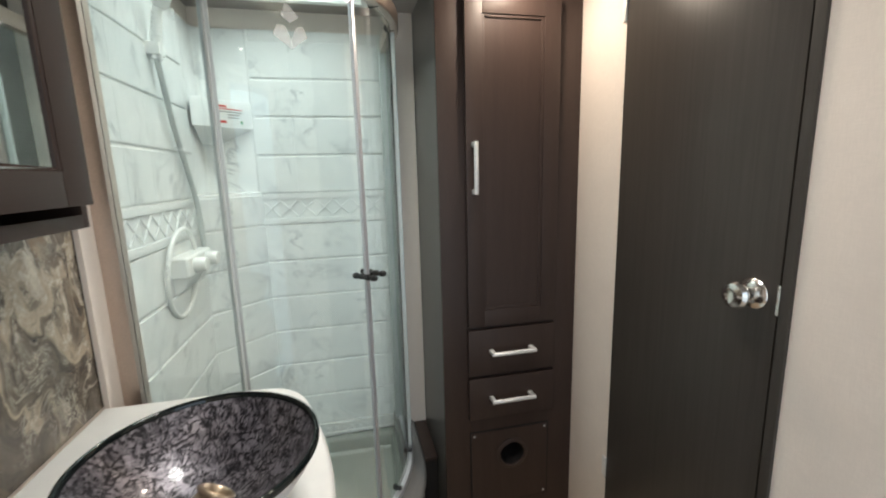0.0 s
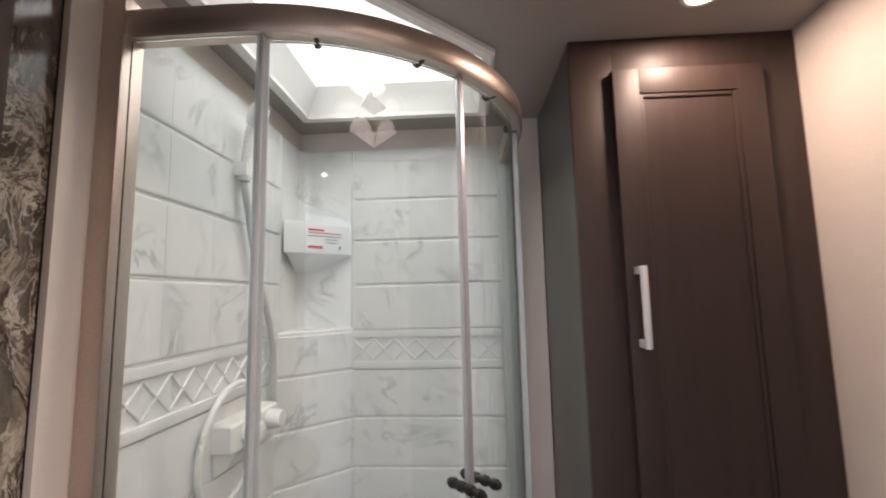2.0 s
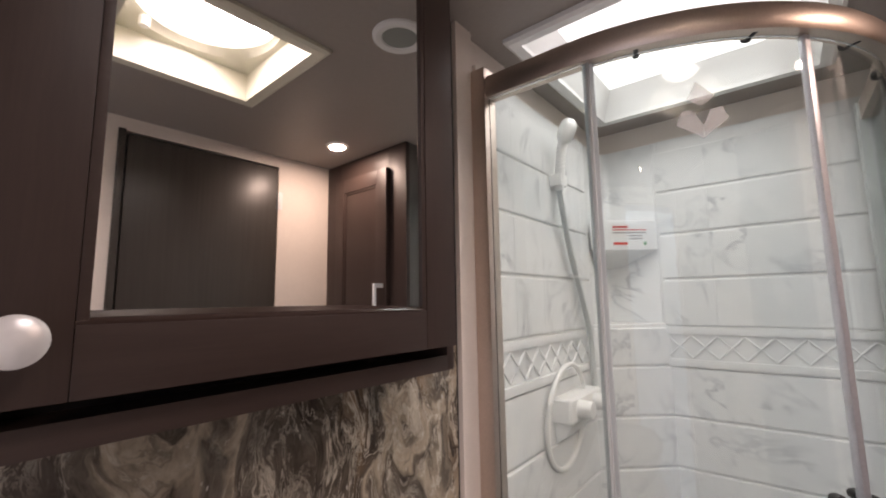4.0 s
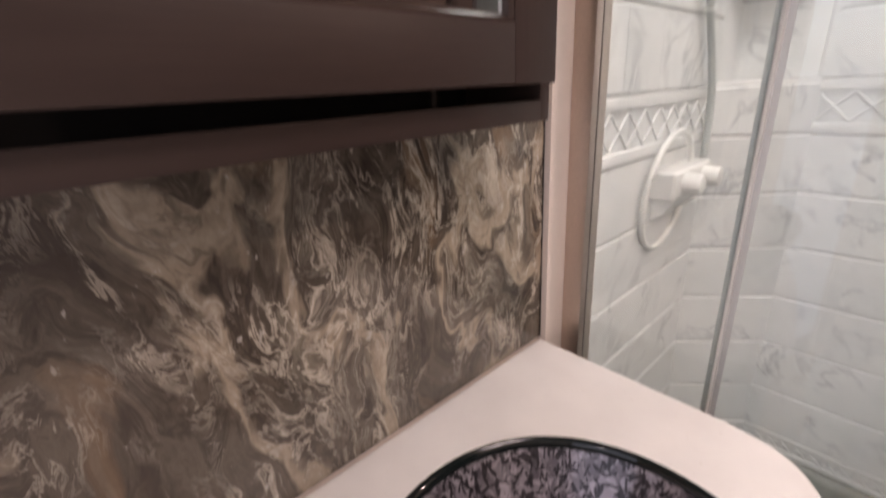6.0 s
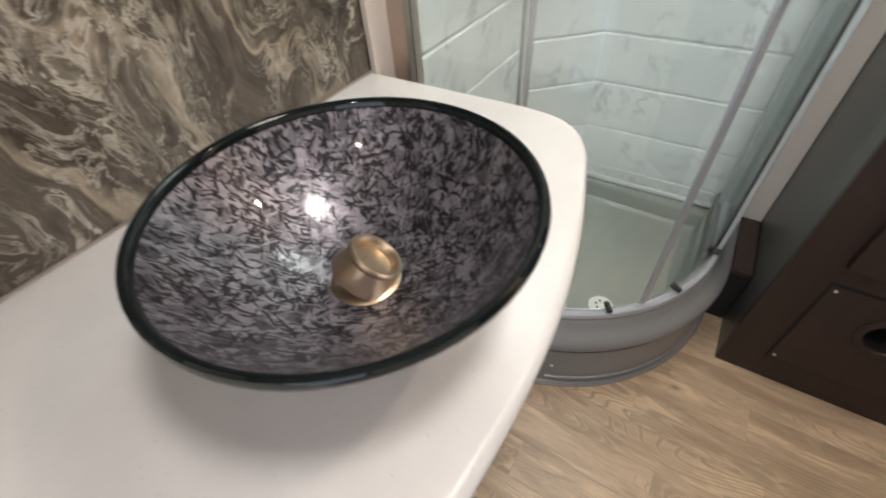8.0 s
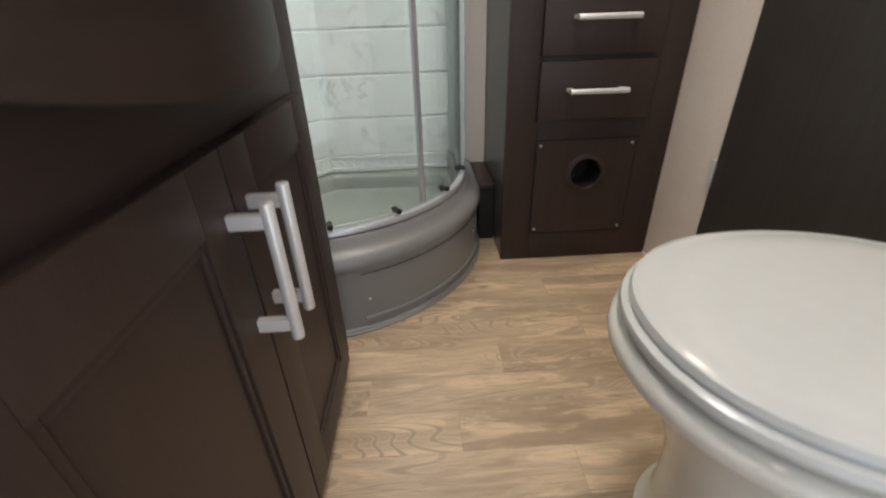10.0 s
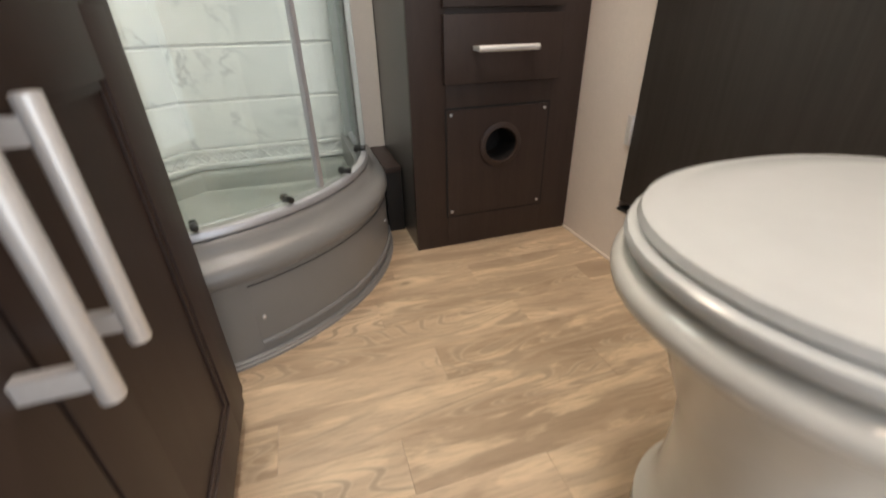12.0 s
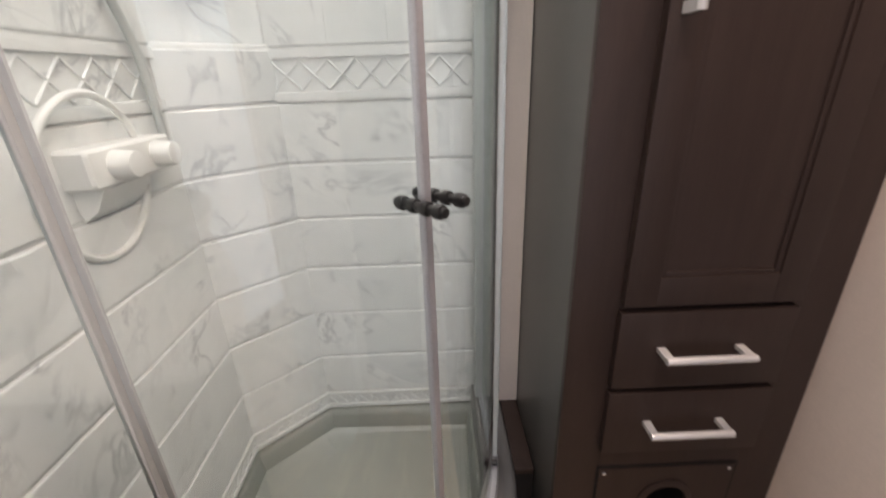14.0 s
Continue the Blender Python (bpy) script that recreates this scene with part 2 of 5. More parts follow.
def flake_glass(name):
    """Inside of the bowl: charcoal glass over crumpled silver foil with dark creases."""
    m, n, l, p = mat(name)
    tc = n.new("ShaderNodeTexCoord")
    d = n.new("ShaderNodeTexNoise")
    d.inputs["Scale"].default_value = 60.0
    l.new(tc.outputs["Object"], d.inputs["Vector"])
    add = n.new("ShaderNodeVectorMath")
    add.operation = "MULTIPLY_ADD"
    add.inputs[1].default_value = (0.007, 0.007, 0.007)
    l.new(d.outputs["Color"], add.inputs[0])
    l.new(tc.outputs["Object"], add.inputs[2])

    def cells(ang, thin, scale, shift):
        turn = n.new("ShaderNodeMapping")
        turn.inputs["Rotation"].default_value = (0, 0, ang)
        l.new(add.outputs[0], turn.inputs["Vector"])
        mp = n.new("ShaderNodeMapping")
        mp.inputs["Scale"].default_value = (1.0, thin, 1.3)
        mp.inputs["Location"].default_value = (0.31 * shift, 0.17 * shift, 0.05 * shift)
        l.new(turn.outputs["Vector"], mp.inputs["Vector"])
        vo = n.new("ShaderNodeTexVoronoi")
        vo.inputs["Scale"].default_value = scale
        l.new(mp.outputs["Vector"], vo.inputs["Vector"])
        sp = n.new("ShaderNodeSeparateColor")
        l.new(vo.outputs["Color"], sp.inputs[0])
        return sp

    face = cells(0.8, 1.6, 64.0, 5)
    tone = mix(n, l, 0.45, face.outputs[0], noise_tex(n, l, add.outputs[0], 45.0, 4.0))
    c = ramp(n, l, tone, [(0.22, (0.070, 0.065, 0.076)), (0.50, (0.185, 0.171, 0.194)), (0.78, (0.31, 0.288, 0.322))])
    h = tone
    for k, ang in enumerate((0.2, 0.95, 1.7, 2.5)):
        sp = cells(ang, 5.8, 72.0 + 8 * k, k)
        dark = ramp(n, l, sp.outputs[0], [(0.84, 0.0), (0.86, 0.9)])
        c = mix(n, l, dark, c, (0.012, 0.011, 0.014))
        lit = ramp(n, l, sp.outputs[1], [(0.92, 0.0), (0.94, 0.5)])
        c = mix(n, l, lit, c, (0.40, 0.375, 0.41))
        h = mix(n, l, dark, h, (0.0, 0.0, 0.0))
    l.new(c, p.inputs["Base Color"])
    p.inputs["Metallic"].default_value = 0.55
    p.inputs["Roughness"].default_value = 0.38
    p.inputs["Coat Weight"].default_value = 0.5
    p.inputs["Coat Roughness"].default_value = 0.04
    bump(n, l, p, h, 0.7, 0.003)
    return m


def foil_outside(name):
    """Outside of the bowl: grey frosted coat, softly crinkled."""
    m, n, l, p = mat(name)
    tc = n.new("ShaderNodeTexCoord")
    f = noise_tex(n, l, tc.outputs["Object"], 55.0, 4.0, 0.6, 1.4)
    c = mix(n, l, ramp(n, l, f, [(0.38, 0.0), (0.62, 1.0)]), (0.40, 0.39, 0.40), (0.60, 0.59, 0.60))
    l.new(c, p.inputs["Base Color"])
    p.inputs["Roughness"].default_value = 0.35
    p.inputs["Metallic"].default_value = 0.25
    bump(n, l, p, f, 1.0, 0.006)
    return m


def clear_glass(name, tint, rough=0.0):
    m, n, l, p = mat(name)
    p.inputs["Base Color"].default_value = (*tint, 1)
    p.inputs["Transmission Weight"].default_value = 1.0
    p.inputs["Roughness"].default_value = rough
    p.inputs["IOR"].default_value = 1.45
    return m


def glow(name, color, strength):
    m, n, l, p = mat(name)
    p.inputs["Base Color"].default_value = (0.8, 0.8, 0.8, 1)
    p.inputs["Emission Color"].default_value = (*color, 1)
    p.inputs["Emission Strength"].default_value = strength
    return m


def speckled(name, color):
    m, n, l, p = mat(name)
    v = coords(n, l)
    f = noise_tex(n, l, v, 260.0, 2.0)
    g = noise_tex(n, l, v, 12.0, 4.0)
    c = mix(n, l, ramp(n, l, g, [(0.35, 0.0), (0.7, 1.0)]), color, tuple(x * 0.93 for x in color))
    c = mix(n, l, ramp(n, l, f, [(0.70, 0.0), (0.74, 0.5)]), c, (0.45, 0.40, 0.35))
    l.new(c, p.inputs["Base Color"])
    p.inputs["Roughness"].default_value = 0.3
    return m


M_WALL = wallboard("cream_wallboard", (0.80, 0.715, 0.645))
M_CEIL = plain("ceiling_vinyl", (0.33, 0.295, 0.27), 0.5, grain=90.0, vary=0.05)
M_ESP = wood("espresso_wood", (0.041, 0.0262, 0.0218), (0.050, 0.0325, 0.027), 0.45, pores=0.15, rvar=0.04)
M_ESP_H = wood("espresso_wood_across", (0.041, 0.0262, 0.0218), (0.050, 0.0325, 0.027), 0.45, vertical=False, pores=0.15, rvar=0.04)
M_BEAD = wood("polished_espresso_wood", (0.041, 0.0262, 0.0218), (0.050, 0.0325, 0.027), 0.16, vertical=False, pores=0.1, rvar=0.03)
M_DOOR = wood("dark_door_foil", (0.044, 0.038, 0.033), (0.056, 0.049, 0.043), 0.33, stretch=30.0, pores=0.05, rvar=0.03)
M_SIDE = wood("grey_brown_side_foil", (0.082, 0.078, 0.072), (0.096, 0.091, 0.084), 0.3, stretch=40.0, pores=0.05, rvar=0.02)
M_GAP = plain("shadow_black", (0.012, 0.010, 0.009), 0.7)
M_TILE = shower_marble("moulded_marble_panel")
M_SEAM = plain("moulded_white", (0.78, 0.79, 0.78), 0.25, vary=0.04)
M_MARBLE = dark_marble("brown_marble_panel")
M_PLANK = plank_wood("oak_vinyl_plank")
M_TOP = speckled("white_solid_surface", (0.77, 0.755, 0.73))
M_TRAY = plain("grey_acrylic", (0.222, 0.219, 0.215), 0.33, vary=0.02)
M_TRAYIN = plain("pale_grey_acrylic", (0.28, 0.297, 0.275), 0.3, vary=0.02)
M_NICKEL = plain("brushed_nickel", (0.62, 0.52, 0.455), 0.40, 1.0, grain=300.0)
M_SATIN = plain("satin_white_metal", (0.80, 0.79, 0.78), 0.32, 0.35, grain=200.0, vary=0.05)
M_SEAL = plain("frosted_seal_strip", (0.50, 0.53, 0.52), 0.3, vary=0.05)
M_FIN = plain("translucent_seal_fin", (0.60, 0.64, 0.64), 0.35, vary=0.05)
M_FIN.node_tree.nodes["Principled BSDF"].inputs["Alpha"].default_value = 0.72
M_FROST = plain("etched_frost", (0.74, 0.72, 0.70), 0.6, vary=0.04)
M_FROST.node_tree.nodes["Principled BSDF"].inputs["Alpha"].default_value = 0.30
M_CHROME = plain("chrome", (0.74, 0.72, 0.69), 0.2, 1.0)
M_ALU = plain("satin_aluminium", (0.52, 0.53, 0.56), 0.35, 0.5, grain=200.0)
M_BRASS = plain("brushed_bronze_nickel", (0.62, 0.50, 0.36), 0.36, 1.0, grain=200.0)
M_BLACK = plain("black_plastic", (0.015, 0.015, 0.015), 0.35)
M_WHITE = plain("white_plastic", (0.80, 0.80, 0.78), 0.3, vary=0.04)
M_CERAMIC = plain("white_ceramic", (0.69, 0.675, 0.62), 0.10, vary=0.03, relief=0.0)
M_SEAT = plain("white_seat_plastic", (0.61, 0.625, 0.61), 0.2, vary=0.03, relief=0.0)
M_TRIMW = plain("cream_trim", (0.72, 0.64, 0.56), 0.35, vary=0.05)
M_SCREW = plain("zinc_screw", (0.85, 0.85, 0.85), 0.25, 0.6)
M_FLAKE = flake_glass("foil_flake_glass")
M_FOIL = foil_outside("frosted_foil")
M_RIM = plain("dark_green_glass_edge", (0.006, 0.010, 0.010), 0.04, vary=0.1, relief=0.0)
M_PANE = clear_glass("shower_glass", (0.915, 0.98, 0.958))
M_SKYPANE = glow("daylight_diffuser", (0.93, 1.0, 0.975), 1.7)
M_VENTPANE = glow("vent_lid_daylight", (1.0, 0.97, 0.92), 2.4)
M_LAMP = glow("lamp_lens", (1.0, 0.86, 0.70), 14.0)
M_RED = plain("red_ink", (0.6, 0.06, 0.05), 0.5)
M_INK = plain("grey_ink", (0.25, 0.25, 0.25), 0.5)
M_GREEN = plain("green_ink", (0.12, 0.35, 0.18), 0.5)
M_CREAMPL = plain("ivory_plastic", (0.72, 0.70, 0.58), 0.3, vary=0.04)
m_mirror, _, _, _p = mat("silvered_mirror")
_p.inputs["Base Color"].default_value = (0.86, 0.86, 0.85, 1)
_p.inputs["Metallic"].default_value, _p.inputs["Roughness"].default_value = 1.0, 0.015
M_MIRROR = m_mirror

# ---- mesh helpers ----


def finish(bm, smooth=False):
    bmesh.ops.recalc_face_normals(bm, faces=bm.faces)
    if smooth:
        for f in bm.faces:
            f.smooth = True
        for e in bm.edges:
            if len(e.link_faces) == 2 and e.calc_face_angle(0) > radians(38):
                e.smooth = False
    return bm


def part(name, bm, material, parent=None, label=""):
    me = bpy.data.meshes.new(name)
    bm.to_mesh(me)
    bm.free()
    me.materials.append(material)
    ob = new(name, me)
    if parent is not None:
        ob.parent = parent
        ob.matrix_parent_inverse = Matrix.Translation(parent.matrix_basis.translation).inverted()
    if label:
        ob["label"] = label
    return ob


def thing(name, at, label, category, group=""):
    ob = new(name)
    ob.location = at
    ob.empty_display_size = 0.05
    return tagged(ob, label, category, group)


def box(x0, x1, y0, y1, z0, z1, bevel=0.0, seg=2, bm=None):
    one = bmesh.new()
    bmesh.ops.create_cube(one, size=1.0)
    for v in one.verts:
        v.co = Vector(((x0 + x1) / 2 + v.co.x * (x1 - x0), (y0 + y1) / 2 + v.co.y * (y1 - y0), (z0 + z1) / 2 + v.co.z * (z1 - z0)))
    if bevel > 0:
        bmesh.ops.bevel(one, geom=list(one.edges), offset=bevel, segments=seg, profile=0.7, affect="EDGES", clamp_overlap=True)
        finish(one, True)
    if bm is None:
        return one
    merge(bm, one)
    return bm


def merge(bm, other):
    me = bpy.data.meshes.new("tmp")
    other.to_mesh(me)
    other.free()
    bm.from_mesh(me)
    bpy.data.meshes.remove(me)
    return bm


def cyl(p0, p1, r0, r1=None, seg=20, bevel=0.0):
    """A closed round bar from p0 to p1."""
    bm = bmesh.new()
    a, b = Vector(p0), Vector(p1)
    bmesh.ops.create_cone(bm, cap_ends=True, segments=seg, radius1=r0, radius2=r0 if r1 is None else r1, depth=(b - a).length)
    if bevel > 0:
        rim = [e for e in bm.edges if any(len(f.verts) > 4 for f in e.link_faces)]
        bmesh.ops.bevel(bm, geom=rim, offset=bevel, segments=2, profile=0.6, affect="EDGES")
    bmesh.ops.transform(bm, matrix=Matrix.Translation((a + b) / 2) @ (b - a).to_track_quat("Z", "Y").to_matrix().to_4x4(), verts=bm.verts)
    return finish(bm, True)


def lathe(profile, at=(0, 0, 0), seg=48, close=False):
    """A turned body round a vertical axis from (radius, height) pairs."""
    bm = bmesh.new()
    rings = []
    for r, z in profile:
        if r < 1e-5:
            rings.append([bm.verts.new((at[0], at[1], at[2] + z))])
        else:
            rings.append([bm.verts.new((at[0] + r * math.cos(2 * math.pi * i / seg), at[1] + r * math.sin(2 * math.pi * i / seg), at[2] + z)) for i in range(seg)])
    pairs = list(zip(rings, rings[1:])) + ([(rings[-1], rings[0])] if close else [])
    for a, b in pairs:
        for i in range(seg):
            j = (i + 1) % seg
            if len(a) == 1 and len(b) == 1:
                continue
            if len(a) == 1:
                bm.faces.new((a[0], b[i], b[j]))
            elif len(b) == 1:
                bm.faces.new((a[i], a[j], b[0]))
            else:
                bm.faces.new((a[i], a[j], b[j], b[i]))
    return finish(bm, True)


def loft(rings, caps=True):
    """Skin over closed rings of equal count."""
    bm = bmesh.new()
    rows = [[bm.verts.new(p) for p in ring] for ring in rings]
    k = len(rows[0])
    for a, b in zip(rows, rows[1:]):
        for i in range(k):
            j = (i + 1) % k
            bm.faces.new((a[i], a[j], b[j], b[i]))
    if caps:
        bm.faces.new(rows[0])
        bm.faces.new(rows[-1])
    return finish(bm, True)


def tube(points, r, seg=10):
    """A round hose or rod through points."""
    pts = [Vector(p) for p in points]
    rings = []
    up = Vector((0.13, 0.21, 0.97))
    for i, p in enumerate(pts):
        d = (pts[min(i + 1, len(pts) - 1)] - pts[max(i - 1, 0)]).normalized()
        s = d.cross(up)
        if s.length < 0.05:
            s = d.cross(Vector((1, 0, 0)))
        s.normalize()
        t = s.cross(d)
        rings.append([p + r * (math.cos(2 * math.pi * k / seg) * s + math.sin(2 * math.pi * k / seg) * t) for k in range(seg)])
    return loft(rings)


def curve_points(pts, n=8):
    """A smooth line through pts."""
    v = [Vector(p) for p in pts]
    v = [v[0] * 2 - v[1], *v, v[-1] * 2 - v[-2]]
    out = []
    for a, b, c, d in zip(v, v[1:], v[2:], v[3:]):
        for i in range(n):
            t = i / n
            out.append(0.5 * ((2 * b) + (c - a) * t + (2 * a - 5 * b + 4 * c - d) * t * t + (3 * b - a - 3 * c + d) * t ** 3))
    out.append(v[-2])
    return out


def prism(outline, z0, z1, bevel=0.0, seg=3):
    """An upright slab with the given plan outline."""
    bm = bmesh.new()
    lo = [bm.verts.new((x, y, z0)) for x, y in outline]
    hi = [bm.verts.new((x, y, z1)) for x, y in outline]
    k = len(lo)
    for i in range(k):
        bm.faces.new((lo[i], lo[(i + 1) % k], hi[(i + 1) % k], hi[i]))
    bm.faces.new(lo)
    bm.faces.new(hi)
    if bevel > 0:
        ring = [e for e in bm.edges if abs(e.verts[0].co.z - e.verts[1].co.z) < 1e-6]
        bmesh.ops.bevel(bm, geom=ring, offset=bevel, segments=seg, profile=0.5, affect="EDGES", clamp_overlap=True)
    return finish(bm, True)


def enclosure(r, x_end=None, y_end=None, n=28, a0=-90.0, a1=0.0):
    """Plan line of the round shower corner at radius r: straight, quarter round, straight."""
    pts = []
    if x_end is not None:
        pts.append((x_end, CY - r))
    pts += [(CX + r * math.cos(radians(a0 + (a1 - a0) * i / n)), CY + r * math.sin(radians(a0 + (a1 - a0) * i / n))) for i in range(n + 1)]
    if y_end is not None:
        pts.append((CX + r, y_end))
    return pts


def sweep(line, profile):
    """A bar along a plan line; profile is a closed list of (out, height), out to the line's right."""
    rings = []
    for i, (x, y) in enumerate(line):
        x0, y0 = line[max(i - 1, 0)]
        x1, y1 = line[min(i + 1, len(line) - 1)]
        d = Vector((x1 - x0, y1 - y0)).normalized()
        nx, ny = d.y, -d.x
        rings.append([(x + o * nx, y + o * ny, h) for o, h in profile])
    return loft(rings)


def holed_panel(x0, x1, z0, z1, y0, y1, cx, cz, r, seg=32):
    """A board in the x-z plane with a round hole through it."""
    bm = bmesh.new()
    layers = []
    for y in (y0, y1):
        ring_o, ring_i = [], []
        for i in range(seg):
            a = 2 * math.pi * i / seg
            c, s = math.cos(a), math.sin(a)
            k = min((x1 - cx) / c if c > 1e-6 else 9, (x0 - cx) / c if c < -1e-6 else 9, (z1 - cz) / s if s > 1e-6 else 9, (z0 - cz) / s if s < -1e-6 else 9)
            ring_o.append(bm.verts.new((cx + k * c, y, cz + k * s)))
            ring_i.append(bm.verts.new((cx + r * c, y, cz + r * s)))
        for qx, qz in ((x0, z0), (x1, z0), (x1, z1), (x0, z1)):
            best = min(ring_o, key=lambda v: (v.co.x - qx) ** 2 + (v.co.z - qz) ** 2)
            best.co = Vector((qx, y, qz))
        layers.append((ring_o, ring_i))
    (o0, i0), (o1, i1) = layers
    for k in range(seg):
        j = (k + 1) % seg
        bm.faces.new((o0[k], o0[j], i0[j], i0[k]))
        bm.faces.new((o1[k], o1[j], i1[j], i1[k]))
        bm.faces.new((o0[k], o0[j], o1[j], o1[k]))
        bm.faces.new((i0[k], i0[j], i1[j], i1[k]))
    return finish(bm)


def structure(name, bm, material, label, category):
    return tagged(part(name, bm, material), label, category, kind="structure")


# ---- large structure ----
DY0, DY1, DZ0, DZ1 = 0.476, 1.012, 0.160, 1.968      # door opening
right = box(XR, XR + 0.045, DY1, YB + 0.06, 0, CEIL)
box(XR, XR + 0.045, YF, DY0, 0, CEIL, bm=right)
box(XR, XR + 0.045, DY0, DY1, 0, DZ0, bm=right)
box(XR, XR + 0.045, DY0, DY1, DZ1, CEIL, bm=right)
structure("wall_east", right, M_WALL, "cream linen-textured wallboard wall with a door opening", "wall")
structure("wall_west", box(XL - 0.06, XL - 0.012, YF, YB + 0.06, 0, CEIL), M_WALL, "cream wallboard wall behind vanity and shower", "wall")
structure("wall_north", box(XL - 0.012, XR, YB + 0.012, YB + 0.06, 0, CEIL), M_WALL, "cream wallboard wall behind the shower and cabinet", "wall")
south = box(XL - 0.012, 0.74, YF - 0.05, YF, 0, CEIL)
box(1.56, XR, YF - 0.05, YF, 0, CEIL, bm=south)
box(0.74, 1.56, YF - 0.05, YF, 1.92, CEIL, bm=south)
structure("wall_south", south, M_WALL, "plain cream wallboard wall with a doorway", "wall")
# unseen black sheet, added so that the gaps round the door stay dark
door_backing = box(XR + 0.10, XR + 0.14, 0.2, 1.3, -0.02, CEIL)
structure("dark_door_backing", door_backing, M_GAP, "unseen dark backing that keeps the closed door's gaps black", "wall")
base_slab = structure("floor", box(XL - 0.06, XR + 0.14, YF - 0.05, YB + 0.06, -0.05, -0.004), M_GAP, "oak-look vinyl plank floor", "floor")

# ceiling with a skylight opening over the shower and a roof vent opening
SKY = [(0.350, 1.006), (0.608, 1.004), (0.900, 1.278), (0.900, 1.586), (0.350, 1.582)]
SKY_OUT = [(0.318, 0.974), (0.621, 0.971), (0.932, 1.264), (0.934, 1.614), (0.320, 1.612)]
SKY_TOP = [(0.378, 1.032), (0.598, 1.030), (0.868, 1.292), (0.868, 1.572), (0.378, 1.570)]
cl = box(XL - 0.06, 0.350, YF - 0.05, YB + 0.06, CEIL, CEIL + 0.05)
box(0.350, 0.900, 1.586, YB + 0.06, CEIL, CEIL + 0.05, bm=cl)
box(0.350, VENT[0], YF - 0.05, 1.004, CEIL, CEIL + 0.05, bm=cl)
box(VENT[0], 0.900, VENT[3], 1.004, CEIL, CEIL + 0.05, bm=cl)
box(0.900, VENT[1], VENT[3], YB + 0.06, CEIL, CEIL + 0.05, bm=cl)
box(VENT[0], VENT[1], YF - 0.05, VENT[2], CEIL, CEIL + 0.05, bm=cl)
box(VENT[1], XR + 0.14, YF - 0.05, YB + 0.06, CEIL, CEIL + 0.05, bm=cl)
merge(cl, prism([(0.612, 1.0035), (0.9005, 1.0035), (0.9005, 1.275)], CEIL, CEIL + 0.05))
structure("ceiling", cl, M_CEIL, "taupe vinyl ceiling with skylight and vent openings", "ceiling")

skyl = thing("skylight", (0.62, 1.3, CEIL), "white moulded shower skylight with a bright diffuser", "skylight")


def ring_bm(outer, inner, top, z_out, z_in, lip):
    """A moulded surround: a flat flange with a raised lip, then a throat from inner up to top."""
    bm = bmesh.new()
    rim = [(o[0] * 0.72 + i[0] * 0.28, o[1] * 0.72 + i[1] * 0.28) for o, i in zip(outer, inner)]
    rows = [[bm.verts.new((x, y, z)) for x, y in pts] for pts, z in ((outer, z_out + lip), (outer, z_out + 0.003), (rim, z_out - 0.002), (inner, z_out), (inner, z_out + 0.012), (top, z_in), (top, z_in + 0.004))]
    k = len(outer)
    for a, b in zip(rows, rows[1:]):
        for i in range(k):
            bm.faces.new((a[i], a[(i + 1) % k], b[(i + 1) % k], b[i]))
    return finish(bm)


def scaled(outline, f):
    mx, my = sum(p[0] for p in outline) / len(outline), sum(p[1] for p in outline) / len(outline)
    return [(mx + (x - mx) * f, my + (y - my) * f) for x, y in outline]


part("surround", ring_bm(SKY_OUT, SKY, SKY_TOP, CEIL - 0.014, CEIL + 0.09, 0.014), M_WHITE, skyl)
part("diffuser", prism(scaled(SKY_TOP, 1.04), CEIL + 0.092, CEIL + 0.10), M_SKYPANE, skyl, "bright daylight diffuser")

vent = thing("roof_vent", ((VENT[0] + VENT[1]) / 2, (VENT[2] + VENT[3]) / 2, CEIL), "square white roof vent with a bright translucent lid", "roof vent")
vo = [(VENT[0] - 0.03, VENT[2] - 0.03), (VENT[1] + 0.03, VENT[2] - 0.03), (VENT[1] + 0.03, VENT[3] + 0.03), (VENT[0] - 0.03, VENT[3] + 0.03)]
vi = [(VENT[0] + 0.004, VENT[2] + 0.004), (VENT[1] - 0.004, VENT[2] + 0.004), (VENT[1] - 0.004, VENT[3] - 0.004), (VENT[0] + 0.004, VENT[3] - 0.004)]
part("garnish", ring_bm(vo, vi, vi, CEIL - 0.012, CEIL + 0.075, 0.012), M_CREAMPL, vent)
vc = ((VENT[0] + VENT[1]) / 2, (VENT[2] + VENT[3]) / 2)
VR = 0.155


def square_to_round(z0, z1, k=48):
    """Throat of the vent: square below, round above."""
    rings = []
    for f, z in ((0.0, z0), (0.7, z0 + 0.006), (1.0, z1)):
        ring = []
        for i in range(k):
            a = 2 * math.pi * i / k
            c, s = math.cos(a), math.sin(a)
            m = max(abs(c), abs(s))
            sq = (0.177 * c / m, 0.172 * s / m)
            ring.append((vc[0] + sq[0] * (1 - f) + VR * c * f, vc[1] + sq[1] * (1 - f) + VR * s * f, z))
        rings.append(ring)
    return loft(rings, caps=False)


part("throat", square_to_round(CEIL + 0.070, CEIL + 0.098), M_CREAMPL, vent)
part("lid", prism([(vc[0] + 0.162 * math.cos(2 * math.pi * i / 48), vc[1] + 0.162 * math.sin(2 * math.pi * i / 48)) for i in range(48)], CEIL + 0.099, CEIL + 0.106), M_VENTPANE, vent, "bright translucent vent lid")
part("crank", cyl((vc[0] + 0.12, vc[1] - 0.10, CEIL + 0.06), (vc[0] + 0.12, vc[1] - 0.10, CEIL + 0.085), 0.012, seg=16, bevel=0.003), M_WHITE, vent)

